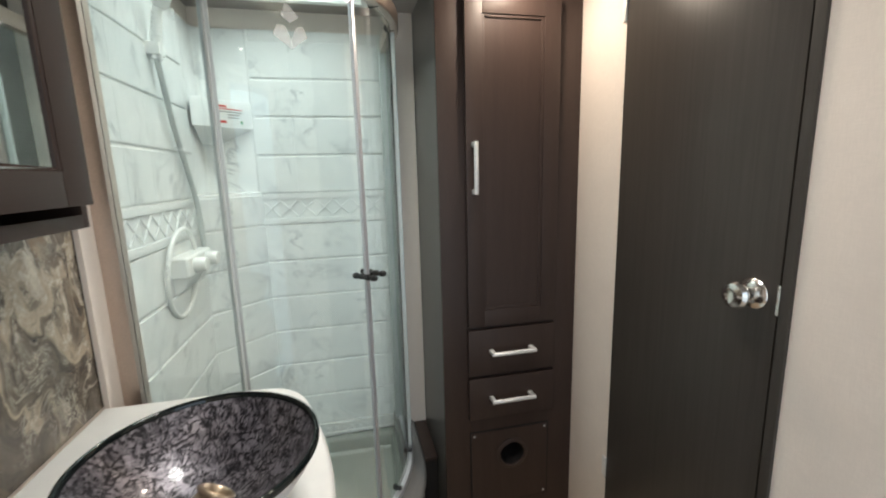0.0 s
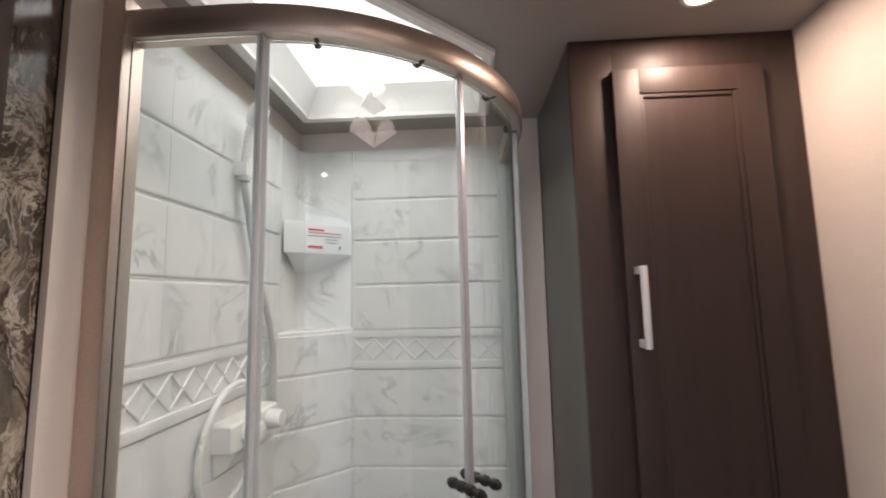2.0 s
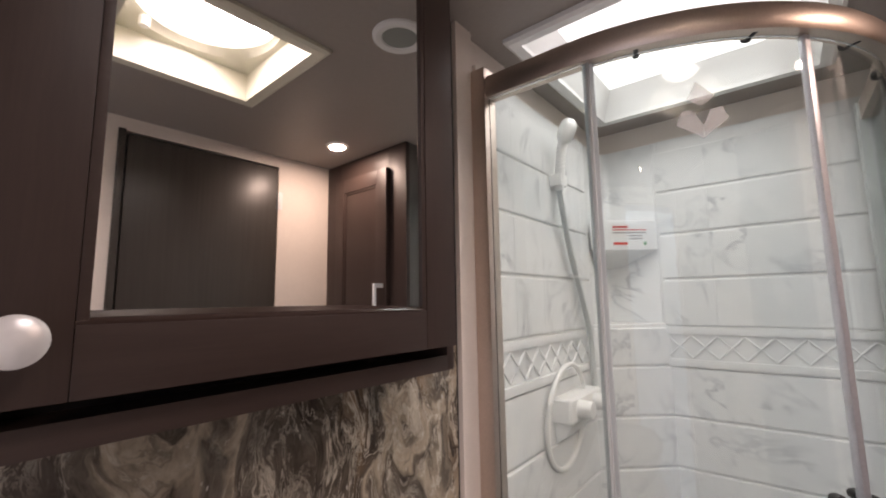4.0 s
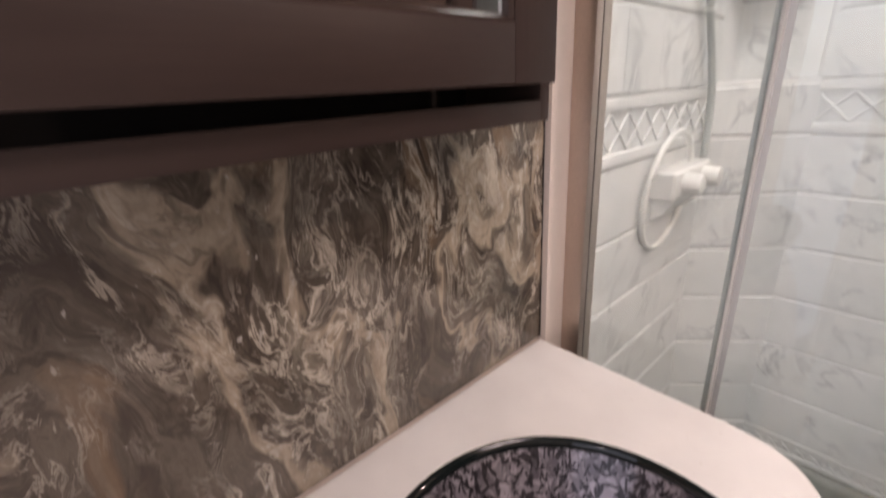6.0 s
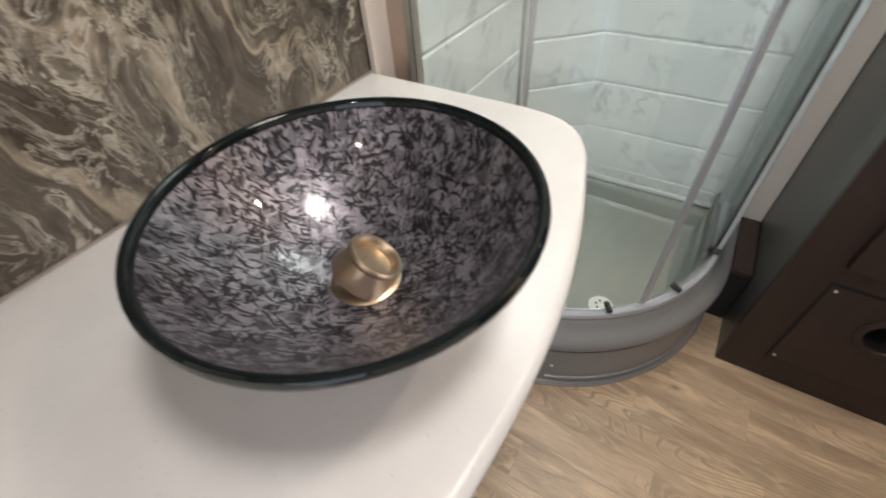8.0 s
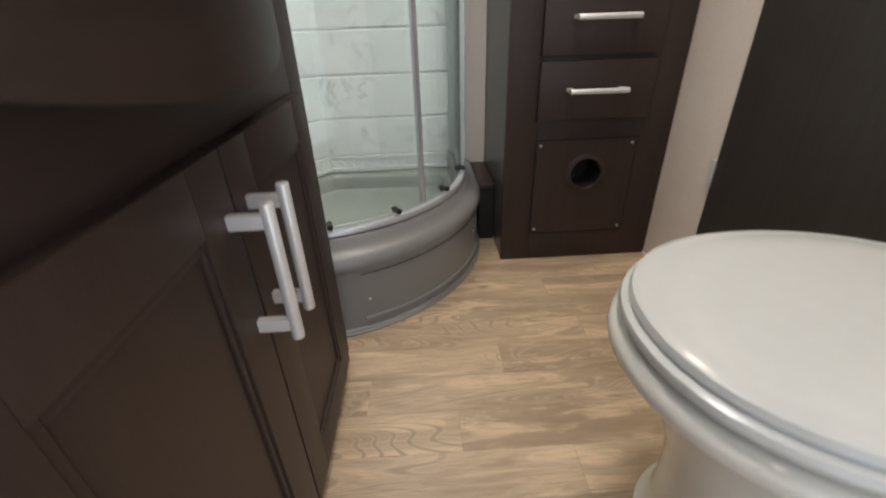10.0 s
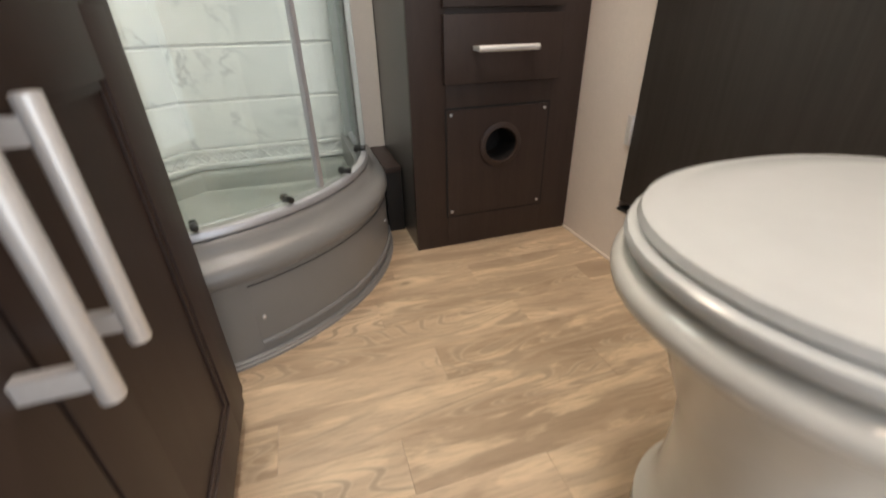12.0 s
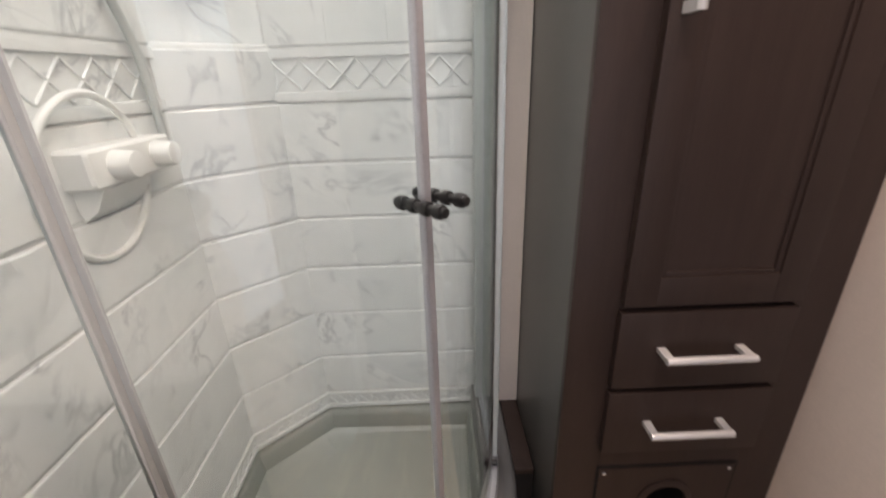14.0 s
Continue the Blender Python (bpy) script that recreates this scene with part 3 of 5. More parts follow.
# ---- door in the east wall ----
door = thing("door_1", (XR, DY1, DZ0), "closed dark wood-foil slab door with a chrome knob", "door")
tagged(door, kind="structure")
part("leaf", box(XR - 0.004, XR + 0.030, DY0 + 0.022, DY1 - 0.004, DZ0 + 0.026, DZ1 - 0.008, 0.0015), M_DOOR, door)
part("jamb", box(XR - 0.008, XR + 0.04, DY0 - 0.004, DY0 + 0.016, DZ0, DZ1 + 0.004, 0.0015), M_DOOR, door, "dark latch-side jamb")
part("sill", box(XR - 0.004, XR + 0.04, DY0 + 0.014, DY1, DZ0 - 0.002, DZ0 + 0.004, 0.001), M_GAP, door)
for hz in (0.37, 1.825):
    h = part("hinge", cyl((XR - 0.007, DY1 - 0.002, hz - 0.037), (XR - 0.007, DY1 - 0.002, hz + 0.037), 0.0045, seg=12, bevel=0.001), M_SATIN, door)
    part("hinge_leaf", box(XR - 0.0065, XR - 0.0042, DY1 - 0.004, DY1 + 0.016, hz - 0.036, hz + 0.036), M_SATIN, h)
KY, KZ = 0.548, 1.116
kb = part("knob", bmesh.new(), M_CHROME, door, "chrome door knob")
kprof = [(0.0, 0.0), (0.031, 0.0), (0.032, 0.004), (0.028, 0.009), (0.014, 0.013), (0.0125, 0.026), (0.018, 0.032), (0.026, 0.040), (0.028, 0.048), (0.024, 0.056), (0.014, 0.0595), (0.011, 0.0575), (0.0, 0.0575)]
kbm = lathe(kprof, seg=32)
bmesh.ops.transform(kbm, matrix=pose(XR - 0.004, KY, KZ, 0, -90, 0), verts=kbm.verts)
kbm.to_mesh(kb.data)
kbm.free()
kb.data.materials.append(M_CHROME) if not kb.data.materials else None
part("latch_plate", box(XR - 0.010, XR + 0.006, DY0 + 0.0145, DY0 + 0.0215, KZ - 0.03, KZ + 0.03, 0.0005), M_CHROME, door)

# ---- shower ----
ROWS_Z = [0.200, 0.262, 0.410, 0.570, 0.724, 0.877, 1.032, 1.187, 1.312, 1.464, 1.614, 1.757, 1.900]


def tile_box(length, height, depth=0.0142, gap=0.0006):
    """One moulded tile, face towards -y, lower left corner at the origin; long edges eased."""
    bm = box(gap, length - gap, -depth, 0.0, 0.0028, height - 0.0028)
    long_edges = [e for e in bm.edges if all(v.co.y < -depth + 1e-5 for v in e.verts) and abs(e.verts[0].co.z - e.verts[1].co.z) < 1e-5]
    bmesh.ops.bevel(bm, geom=long_edges, offset=0.0045, segments=2, profile=0.5, affect="EDGES")
    return finish(bm)


def wall_frame(a, b):
    """Matrix with x along the wall from a to b (plan points) and -y out of the wall into the shower."""
    d = (Vector((*b, 0)) - Vector((*a, 0))).normalized()
    n = Vector((d.y, -d.x, 0))
    return Matrix(((d.x, -n.x, 0, a[0]), (d.y, -n.y, 0, a[1]), (0, 0, 1, 0), (0, 0, 0, 1)))


surround = thing("shower_surround", (XL, YB, 0.19), "white moulded tile-pattern shower surround with grey marble veins", "shower surround")
tagged(surround, kind="structure")
SY0 = 0.955
WALLS = [((XL - 0.004, SY0), CH_A, "left"), (CH_A, CH_B, "cut"), (CH_B, (1.03, YB), "back"), ((1.03, YB), (1.03, 1.685), "end")]
tile_cache = {}
for (a, b, which) in WALLS:
    m = wall_frame(a, b)
    L = (Vector(b) - Vector(a)).length
    backing = box(0, L, -0.0085, 0.004, 0.19, 1.312 if which == "cut" else 1.937, 0.003)
    bmesh.ops.transform(backing, matrix=m, verts=backing.verts)
    part("backing", backing, M_SEAM, surround)
    for r, (z0, z1) in enumerate(zip(ROWS_Z, ROWS_Z[1:])):
        band = r in (0, 7) and which in ("left", "back") or (r == 0)
        if r == 7 and which == "cut":
            band = False
        if which == "cut" and r > 7:
            continue
        if band:
            h = z1 - z0
            frame_bm = box(0, L, -0.0175, -0.003, z0 + 0.001, z0 + 0.020 * h / 0.127 + 0.004, 0.003)
            box(0, L, -0.0175, -0.003, z1 - 0.020 * h / 0.127 - 0.004, z1 - 0.001, 0.003, bm=frame_bm)
            bmesh.ops.transform(frame_bm, matrix=m, verts=frame_bm.verts)
            part("band_border", frame_bm, M_SEAM, surround)
            field = box(0, L, -0.0112, -0.002, z0 + 0.01, z1 - 0.01)
            bmesh.ops.transform(field, matrix=m, verts=field.verts)
            part("band_field", field, M_TILE, surround)
            lo, hi = z0 + 0.028 * h / 0.127, z1 - 0.028 * h / 0.127
            pitch = (hi - lo) * 1.0
            relief = bmesh.new()
            k = 0
            while (k + 1) * pitch < L + 0.001:
                for s in (0, 1):
                    p0 = (k * pitch, lo if s == 0 else hi)
                    p1 = ((k + 1) * pitch, hi if s == 0 else lo)
                    bar = box(0, (hi - lo) * math.sqrt(2), -0.0150, -0.0090, -0.0026, 0.0026, 0.0016, 1)
                    ang = math.atan2(p1[1] - p0[1], p1[0] - p0[0])
                    bmesh.ops.transform(bar, matrix=m @ Matrix.Translation((p0[0], 0, p0[1])) @ Matrix.Rotation(-ang, 4, "Y"), verts=bar.verts)
                    merge(relief, bar)
                k += 1
            part("diamond_relief", relief, M_TILE, surround)
            continue
        pitch_x = 0.148 if r > 7 else 0.296
        first = {"left": 0.105, "back": 0.146}.get(which, 0.13)
        cuts = [0.0]
        while first < L - 0.04:
            cuts.append(first)
            first += pitch_x
        cuts.append(L)
        for c0, c1 in zip(cuts, cuts[1:]):
            if c1 - c0 < 0.02:
                continue
            key = (round(c1 - c0, 4), round(z1 - z0, 4), 0.00025 if r > 7 else 0.0)
            if key not in tile_cache:
                t = tile_box(key[0], key[1], gap=key[2])
                me = bpy.data.meshes.new("tile")
                t.to_mesh(me)
                t.free()
                me.materials.append(M_TILE)
                tile_cache[key] = me
            ob = new("tile", tile_cache[key])
            ob.parent = surround
            ob.matrix_parent_inverse = Matrix.Translation(surround.location).inverted()
            ob.matrix_basis = m @ Matrix.Translation((c0, 0, z0))
# recessed upper corner with a ledge and a small soap shelf
mcut = wall_frame(CH_A, CH_B)
Lc = (Vector(CH_B) - Vector(CH_A)).length
CORNER = (CH_A[0], CH_B[1])
part("corner_ledge", prism([(CH_A[0] - 0.002, CH_A[1] - 0.016), (CH_B[0] + 0.016, CH_B[1] + 0.002), CORNER], 1.300, 1.322, 0.006), M_SEAM, surround, "white moulded corner ledge")
FIL = 0.045
bend = [(CORNER[0] + FIL - FIL * math.cos(radians(a)), CORNER[1] - FIL + FIL * math.sin(radians(a))) for a in range(0, 91, 10)]
bend = [(CH_A[0], CH_A[1] - 0.004)] + bend + [(CH_B[0] + 0.004, CH_B[1])]
part("corner_panel", sweep(bend, [(-0.004, 1.3215), (0.010, 1.3215), (0.010, 1.930), (0.006, 1.936), (-0.004, 1.937)]), M_TILE, surround, "smooth recessed corner panel")
for side in (0, 1):
    px, py = (CH_A, CH_B)[side]
    part("corner_pilaster", prism([(px + 0.014 * math.cos(2 * math.pi * i / 12), py + 0.014 * math.sin(2 * math.pi * i / 12)) for i in range(12)], 1.321, 1.934, 0.003), M_SEAM, surround)
mid = ((CH_A[0] + CH_B[0]) / 2, (CH_A[1] + CH_B[1]) / 2)
dirv = Vector((CH_B[1] - CH_A[1], -(CH_B[0] - CH_A[0]), 0)).normalized()


def corner_slab(front, z, drawn=0.0):
    """Plan ring of the corner shelf: flat front on the cut line, or drawn back into the corner."""
    c = Vector((*CORNER, z))
    a, b = ((mcut @ Vector((x, -0.014, z))).lerp(c, drawn) for x in (front, Lc - front))
    return [a, b, b.lerp(c, 0.97), a.lerp(c, 0.97)]


part("soap_shelf", loft([corner_slab(0.03, 1.510, 0.66), corner_slab(0.024, 1.560, 0.06), corner_slab(0.018, 1.566), corner_slab(0.018, 1.658), corner_slab(0.022, 1.665, 0.02)]), M_SEAM, surround, "small white moulded corner shelf")
SHELF_O = 0.0143
lab = thing("notice_label", (mid[0] + dirv.x * 0.015, mid[1] + dirv.y * 0.015, 1.60), "small white care notice with red and grey print", "label")


def on_cut(x0, x1, z0, z1, o):
    b = box(x0, x1, -o - 0.0006, -o, z0, z1)
    bmesh.ops.transform(b, matrix=mcut, verts=b.verts)
    return b


part("paper", on_cut(0.088, 0.214, 1.577, 1.650, SHELF_O), M_WHITE, lab)
part("red_heading", on_cut(0.094, 0.148, 1.638, 1.645, SHELF_O + 0.0008), M_RED, lab)
part("red_block", on_cut(0.094, 0.143, 1.581, 1.590, SHELF_O + 0.0008), M_RED, lab)
part("green_mark", on_cut(0.198, 0.208, 1.580, 1.592, SHELF_O + 0.0008), M_GREEN, lab)
for i in range(4):
    part("print_bar", on_cut(0.094 if i < 2 else 0.150, 0.208 if i < 2 else 0.194, 1.630 - i * 0.010, 1.6335 - i * 0.010, SHELF_O + 0.0008), M_RED if i == 0 else M_INK, lab)

# tray with a curved front apron
tray = thing("shower_tray", (CX, CY, 0.0), "grey acrylic quarter-round shower tray with a curved curb", "shower tray")
line = enclosure(R_TRAY, XL - 0.004, YB - 0.02)
apron = [(-0.05, 0.0), (0.004, 0.0), (0.004, 0.012), (-0.004, 0.016), (-0.004, 0.190), (0.003, 0.196), (0.006, 0.206), (0.005, 0.218), (-0.002, 0.230), (-0.014, 0.238), (-0.026, 0.246), (-0.034, 0.258), (-0.040, 0.270), (-0.048, 0.276), (-0.060, 0.278), (-0.075, 0.278), (-0.084, 0.270), (-0.088, 0.14), (-0.05, 0.12)]
part("apron", sweep(line, apron), M_TRAY, tray)
panel = [(-0.006, 0.046), (-0.0036, 0.047), (-0.0034, 0.050), (-0.0034, 0.174), (-0.0036, 0.177), (-0.006, 0.178)]
arc = enclosure(R_TRAY, None, None, 24, -69.5, -6.0)
part("access_panel", sweep(arc, panel), M_TRAY, tray, "flush curved panel on the curb")
# thin black strip painted in for the shadow line of the recess
part("panel_shadow_line", sweep(arc, [(-0.005, 0.1785), (-0.0033, 0.1785), (-0.0033, 0.1805), (-0.005, 0.1805)]), M_GAP, tray, "painted shadow line over the panel")
part("panel_lip", sweep(arc, [(-0.005, 0.047), (0.001, 0.045), (0.003, 0.041), (0.001, 0.036), (-0.005, 0.034)]), M_TRAY, tray, "raised ridge under the panel")
part("skirting_bead", sweep(line, [(0.002, 0.0), (0.008, 0.0), (0.008, 0.006), (0.002, 0.009)]), M_TRAY, tray)
for sxy in (((0.690, 0.913), 0.10), ((1.020, 1.247), 0.118)):
    (px, py), pz = sxy
    dn = Vector((px - CX, py - CY, 0)).normalized()
    p = Vector((CX, CY, 0)) + dn * (R_TRAY - 0.0045)
    part("screw_cap", cyl((p.x, p.y, pz), (p.x + dn.x * 0.004, p.y + dn.y * 0.004, pz), 0.0045, seg=12, bevel=0.001), M_SCREW, tray)
inner = [(x, y) for x, y in enclosure(R_TRAY - 0.08, XL + 0.0, YB - 0.02)] + [CH_B, CH_A]


def shrink(outline, d):
    cx0, cy0 = 0.62, 1.36
    out = []
    for x, y in outline:
        v = Vector((x - cx0, y - cy0))
        out.append((cx0 + v.x * (1 - d / v.length), cy0 + v.y * (1 - d / v.length)))
    return out


basin = loft([[(x, y, z) for x, y in shrink(inner, d)] for d, z in ((0.0, 0.19), (0.012, 0.185), (0.025, 0.165), (0.035, 0.125), (0.055, 0.112), (0.3, 0.104))], caps=False)
cap = [v for v in basin.verts if abs(v.co.z - 0.104) < 1e-5]
basin.faces.new(cap)
finish(basin, True)
part("basin", basin, M_TRAYIN, tray, "pale grey tray floor")
part("basin_rim", loft([[(x, y, z) for x, y in shrink(inner, d)] for d, z in ((-0.05, 0.20), (-0.02, 0.196), (0.0, 0.190))], caps=False), M_TRAYIN, tray)
dr = part("drain", lathe([(0.0, 0.004), (0.03, 0.004), (0.036, 0.002), (0.038, 0.0)], (0.745, 1.185, 0.110)), M_WHITE, tray, "round white perforated drain")
for i in range(6):
    a = math.pi * i / 3
    part("drain_hole", cyl((0.745 + 0.016 * math.cos(a), 1.185 + 0.016 * math.sin(a), 0.1135), (0.745 + 0.016 * math.cos(a), 1.185 + 0.016 * math.sin(a), 0.1146), 0.0045, seg=10), M_BLACK, dr)

# glass enclosure
enc = thing("shower_enclosure", (CX, CY, 0.278), "curved clear-glass shower enclosure with brushed nickel rails", "shower enclosure")
railline = enclosure(R_GLASS, XL + 0.035, 1.66)
part("top_rail", sweep(railline, [(-0.016, 1.846), (0.018, 1.846), (0.022, 1.852), (0.022, 1.888), (0.016, 1.896), (-0.010, 1.896), (-0.016, 1.890)]), M_NICKEL, enc, "curved brushed nickel header rail")
part("bottom_rail", sweep(railline, [(-0.010, 0.279), (0.012, 0.279), (0.012, 0.286), (0.008, 0.292), (-0.006, 0.292), (-0.010, 0.289)]), M_ALU, enc)
part("wall_profile", box(XL - 0.002, XL + 0.040, CY - R_GLASS - 0.026, CY - R_GLASS + 0.021, 0.279, 1.916, 0.004), M_NICKEL, enc, "brushed nickel wall profile")
part("wall_profile", box(CX + R_GLASS - 0.022, CX + R_GLASS + 0.03, 1.635, 1.679, 0.279, 1.895, 0.004), M_SEAL, enc, "pale wall profile")


def glass_pane(a0, a1, r, x_end=None, y_end=None):
    ln = enclosure(r, x_end, y_end, 20, a0, a1)
    ob = part("glass_pane", sweep(ln, [(-0.003, 0.302), (0.003, 0.302), (0.003, 1.845), (-0.003, 1.845)]), M_PANE, enc, "clear greenish glass pane")
    ob.visible_shadow = False
    return ob


A_L, A_M = -84.5, -43.4
glass_pane(-90.0, A_L, R_GLASS + 0.006, XL + 0.04)
glass_pane(A_L + 0.1, A_M, R_GLASS - 0.006)
glass_pane(A_M + 0.8, -4.0, R_GLASS - 0.006)
glass_pane(-5.0, 0.0, R_GLASS + 0.006, None, 1.655)


def etched(points):
    """A frosted shape on the curved pane from (along, height) points."""
    bm = bmesh.new()
    rows = []
    for r in (R_GLASS - 0.0022, R_GLASS - 0.0014):
        rows.append([bm.verts.new((CX + r * math.cos(radians(-64.3) + u / r), CY + r * math.sin(radians(-64.3) + u / r), z)) for u, z in points])
    k = len(points)
    for i in range(k):
        bm.faces.new((rows[0][i], rows[0][(i + 1) % k], rows[1][(i + 1) % k], rows[1][i]))
    bm.faces.new(rows[0])
    bm.faces.new(rows[1])
    part("etched_mark", finish(bm), M_FROST, enc, "frosted mark on the glass").visible_shadow = False


etched([(-0.006, 1.772), (-0.021, 1.742), (0.0, 1.728), (0.022, 1.744)])
etched([(-0.041, 1.698), (-0.030, 1.722), (-0.012, 1.720), (0.001, 1.694), (0.0, 1.671)])
etched([(0.041, 1.703), (0.031, 1.724), (0.014, 1.721), (0.002, 1.694), (0.001, 1.671)])


def stile(angle, r, w, material, name="stile", deep=0.008):
    c, s = math.cos(radians(angle)), math.sin(radians(angle))
    x, y = CX + r * c, CY + r * s
    bm = box(-deep, deep, -w / 2, w / 2, 0.300, 1.848, deep * 0.4)
    bmesh.ops.transform(bm, matrix=pose(x, y, 0, 0, 0, angle), verts=bm.verts)
    return part(name, bm, material, enc)


stile(A_L, R_GLASS, 0.020, M_FIN, "seal_strip", 0.002)
stile(A_L, R_GLASS, 0.006, M_SEAL, "seal_core", 0.0105)
stile(A_M, R_GLASS - 0.006, 0.012, M_ALU, "door_seal")
stile(-4.0, R_GLASS, 0.016, M_SEAL, "seal_strip")
for s, off in ((-1, -1.6), (1, 2.6)):
    ang = A_M + off
    c, sn = math.cos(radians(ang)), math.sin(radians(ang))
    z = 1.088 if s < 0 else 1.093
    r0, r1 = R_GLASS - 0.045, R_GLASS + 0.045
    kp = part("door_pull", cyl((CX + r0 * c, CY + r0 * sn, z), (CX + r1 * c, CY + r1 * sn, z), 0.0065, seg=16, bevel=0.001), M_BLACK, enc, "black round door pull")
    for rr in (R_GLASS - 0.034, R_GLASS - 0.012, R_GLASS + 0.012, R_GLASS + 0.034):
        part("collar", cyl((CX + (rr - 0.006) * c, CY + (rr - 0.006) * sn, z), (CX + (rr + 0.006) * c, CY + (rr + 0.006) * sn, z), 0.0095, seg=16, bevel=0.002), M_BLACK, kp)
for ang, z in [(a, zz) for a in (-75.0, -54.0, -30.5, -7.0) for zz in (1.852, 0.303)]:
    c, sn = math.cos(radians(ang)), math.sin(radians(ang))
    r0, r1 = R_GLASS - 0.026, R_GLASS + 0.008
    rl = part("roller", cyl((CX + r0 * c, CY + r0 * sn, z), (CX + r1 * c, CY + r1 * sn, z), 0.0075, seg=16, bevel=0.002), M_BLACK, enc, "black sliding-door roller")
    part("roller_bracket", box(-0.005, 0.005, -0.005, 0.005, -0.009, 0.009, 0.002), M_BLACK, rl).matrix_basis = pose(CX + (R_GLASS - 0.018) * c - 0, CY + (R_GLASS - 0.018) * sn, z, 0, 0, ang)

# wall trims beside the enclosure
structure("trim_west", box(XL - 0.013, XL + 0.004, 0.846, 0.905, 0.0, CEIL, 0.001), M_WALL, "cream wall strip beside the shower", "trim")
structure("trim_bead_west", box(XL - 0.013, XL + 0.014, 0.905, 0.925, 0.25, 1.935, 0.006, 3), M_TRIMW, "rounded cream bead beside the shower", "trim")
structure("pillar_north", box(1.022, CAB_X - 0.002, 1.680, YB + 0.012, 0.222, CEIL), M_WALL, "narrow cream wall return between shower and cabinet", "wall")
plinth = thing("plinth_box", (1.07, 1.42, 0.0), "boxed step beside the tall cabinet, espresso cap over a shade-black body", "plinth")
# the body's shade is put into its colour: shadow black, not espresso
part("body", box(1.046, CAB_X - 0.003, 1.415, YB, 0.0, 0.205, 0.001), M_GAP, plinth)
part("cap", box(1.046, CAB_X - 0.003, 1.410, 1.679, 0.205, 0.2215, 0.002), M_ESP, plinth)

# valve, hose and hand shower on the west wall
valve = thing("shower_valve", (XL, 1.29, 1.12), "white plastic shower mixer with two knobs", "shower valve")
part("body", box(XL - 0.004, XL + 0.060, 1.225, 1.445, 1.085, 1.150, 0.014, 3), M_WHITE, valve)
for ky in (1.285, 1.395):
    part("knob", cyl((XL + 0.05, ky, 1.118), (XL + 0.095, ky, 1.118), 0.026, 0.022, 12, 0.004), M_WHITE, valve)
part("spout_shroud", loft([[(XL + o, 1.305 + w, z) for o, w in ((0.0, -0.07), (d, -0.06), (d, 0.06), (0.0, 0.07))] for z, d in ((1.085, 0.055), (1.05, 0.035), (1.03, 0.006))]), M_WHITE, valve)
part("outlet", cyl((XL + 0.03, 1.44, 1.112), (XL + 0.03, 1.488, 1.112), 0.014, seg=14, bevel=0.002), M_WHITE, valve)
hs = thing("hand_shower", (XL, 1.29, 1.74), "white hand shower in a wall bracket with looped hose", "hand shower")
part("bracket", box(XL - 0.004, XL + 0.045, 1.272, 1.318, 1.725, 1.760, 0.006), M_WHITE, hs)
handle_pts = curve_points([(XL + 0.030, 1.290, 1.715), (XL + 0.036, 1.288, 1.77), (XL + 0.046, 1.284, 1.83), (XL + 0.060, 1.280, 1.875)])
part("handle", tube(handle_pts, 0.0135, 14), M_WHITE, hs)
head = lathe([(0.0, -0.034), (0.012, -0.033), (0.019, -0.026), (0.023, -0.010), (0.024, 0.008), (0.021, 0.024), (0.013, 0.033), (0.0, 0.036)], seg=28)
bmesh.ops.transform(head, matrix=pose(XL + 0.066, 1.279, 1.878, 0, 22, 0), verts=head.verts)
part("spray_head", head, M_WHITE, hs)
for i in range(6):
    z = 1.775 + i * 0.012
    part("grip_rib", lathe([(0.0126, -0.002), (0.0145, 0.0), (0.0126, 0.002)], (XL + 0.037 + i * 0.0017, 1.2875 - i * 0.0008, z), 20), M_WHITE, hs)
hose = curve_points([(XL + 0.030, 1.290, 1.715), (XL + 0.030, 1.310, 1.65), (XL + 0.028, 1.345, 1.56), (XL + 0.026, 1.392, 1.47), (XL + 0.026, 1.440, 1.38), (XL + 0.028, 1.472, 1.28), (XL + 0.030, 1.478, 1.12)])
part("hose", tube(hose, 0.0085, 12), M_SEAL, hs, "pale grey ribbed hose")
loop = [(XL + 0.024 + 0.012 * math.sin(a), 1.283 + 0.118 * math.cos(a), 1.095 + 0.135 * math.sin(a)) for a in [2 * math.pi * i / 48 for i in range(49)]]
part("hose_loop", tube(loop, 0.0068), M_WHITE, hs)
part("hose_guide", box(XL - 0.004, XL + 0.034, 1.382, 1.404, 1.468, 1.480, 0.003), M_WHITE, hs)

# ---- tall cabinet ----
cab = thing("tall_cabinet", ((CAB_X + XR) / 2, CAB_Y + 0.2, 0.0), "tall espresso wood linen cabinet with one door and two drawers", "cabinet")
part("side_panel", box(CAB_X, CAB_X + 0.016, CAB_Y + 0.018, YB + 0.01, 0.0, CEIL - 0.001), M_SIDE, cab, "grey-brown laminate side panel")
FX0, FX1 = CAB_X - 0.001, XR - 0.001
HX, HZ, HR = 1.361, 0.305, 0.047
for nm, x0, x1, z0, z1 in (("stile", FX0, 1.200, 0.0, CEIL - 0.001), ("stile", 1.512, FX1, 0.0, CEIL - 0.001), ("rail", 1.200, 1.512, 1.915, CEIL - 0.001), ("rail", 1.200, 1.512, 0.815, 0.84), ("rail", 1.200, 1.512, 0.625, 0.655), ("rail", 1.200, 1.512, 0.395, 0.49), ("rail", 1.200, 1.512, 0.0, 0.115)):
    part(nm, box(x0, x1, CAB_Y, CAB_Y + 0.018, z0, z1, 0.0008), M_ESP, cab)
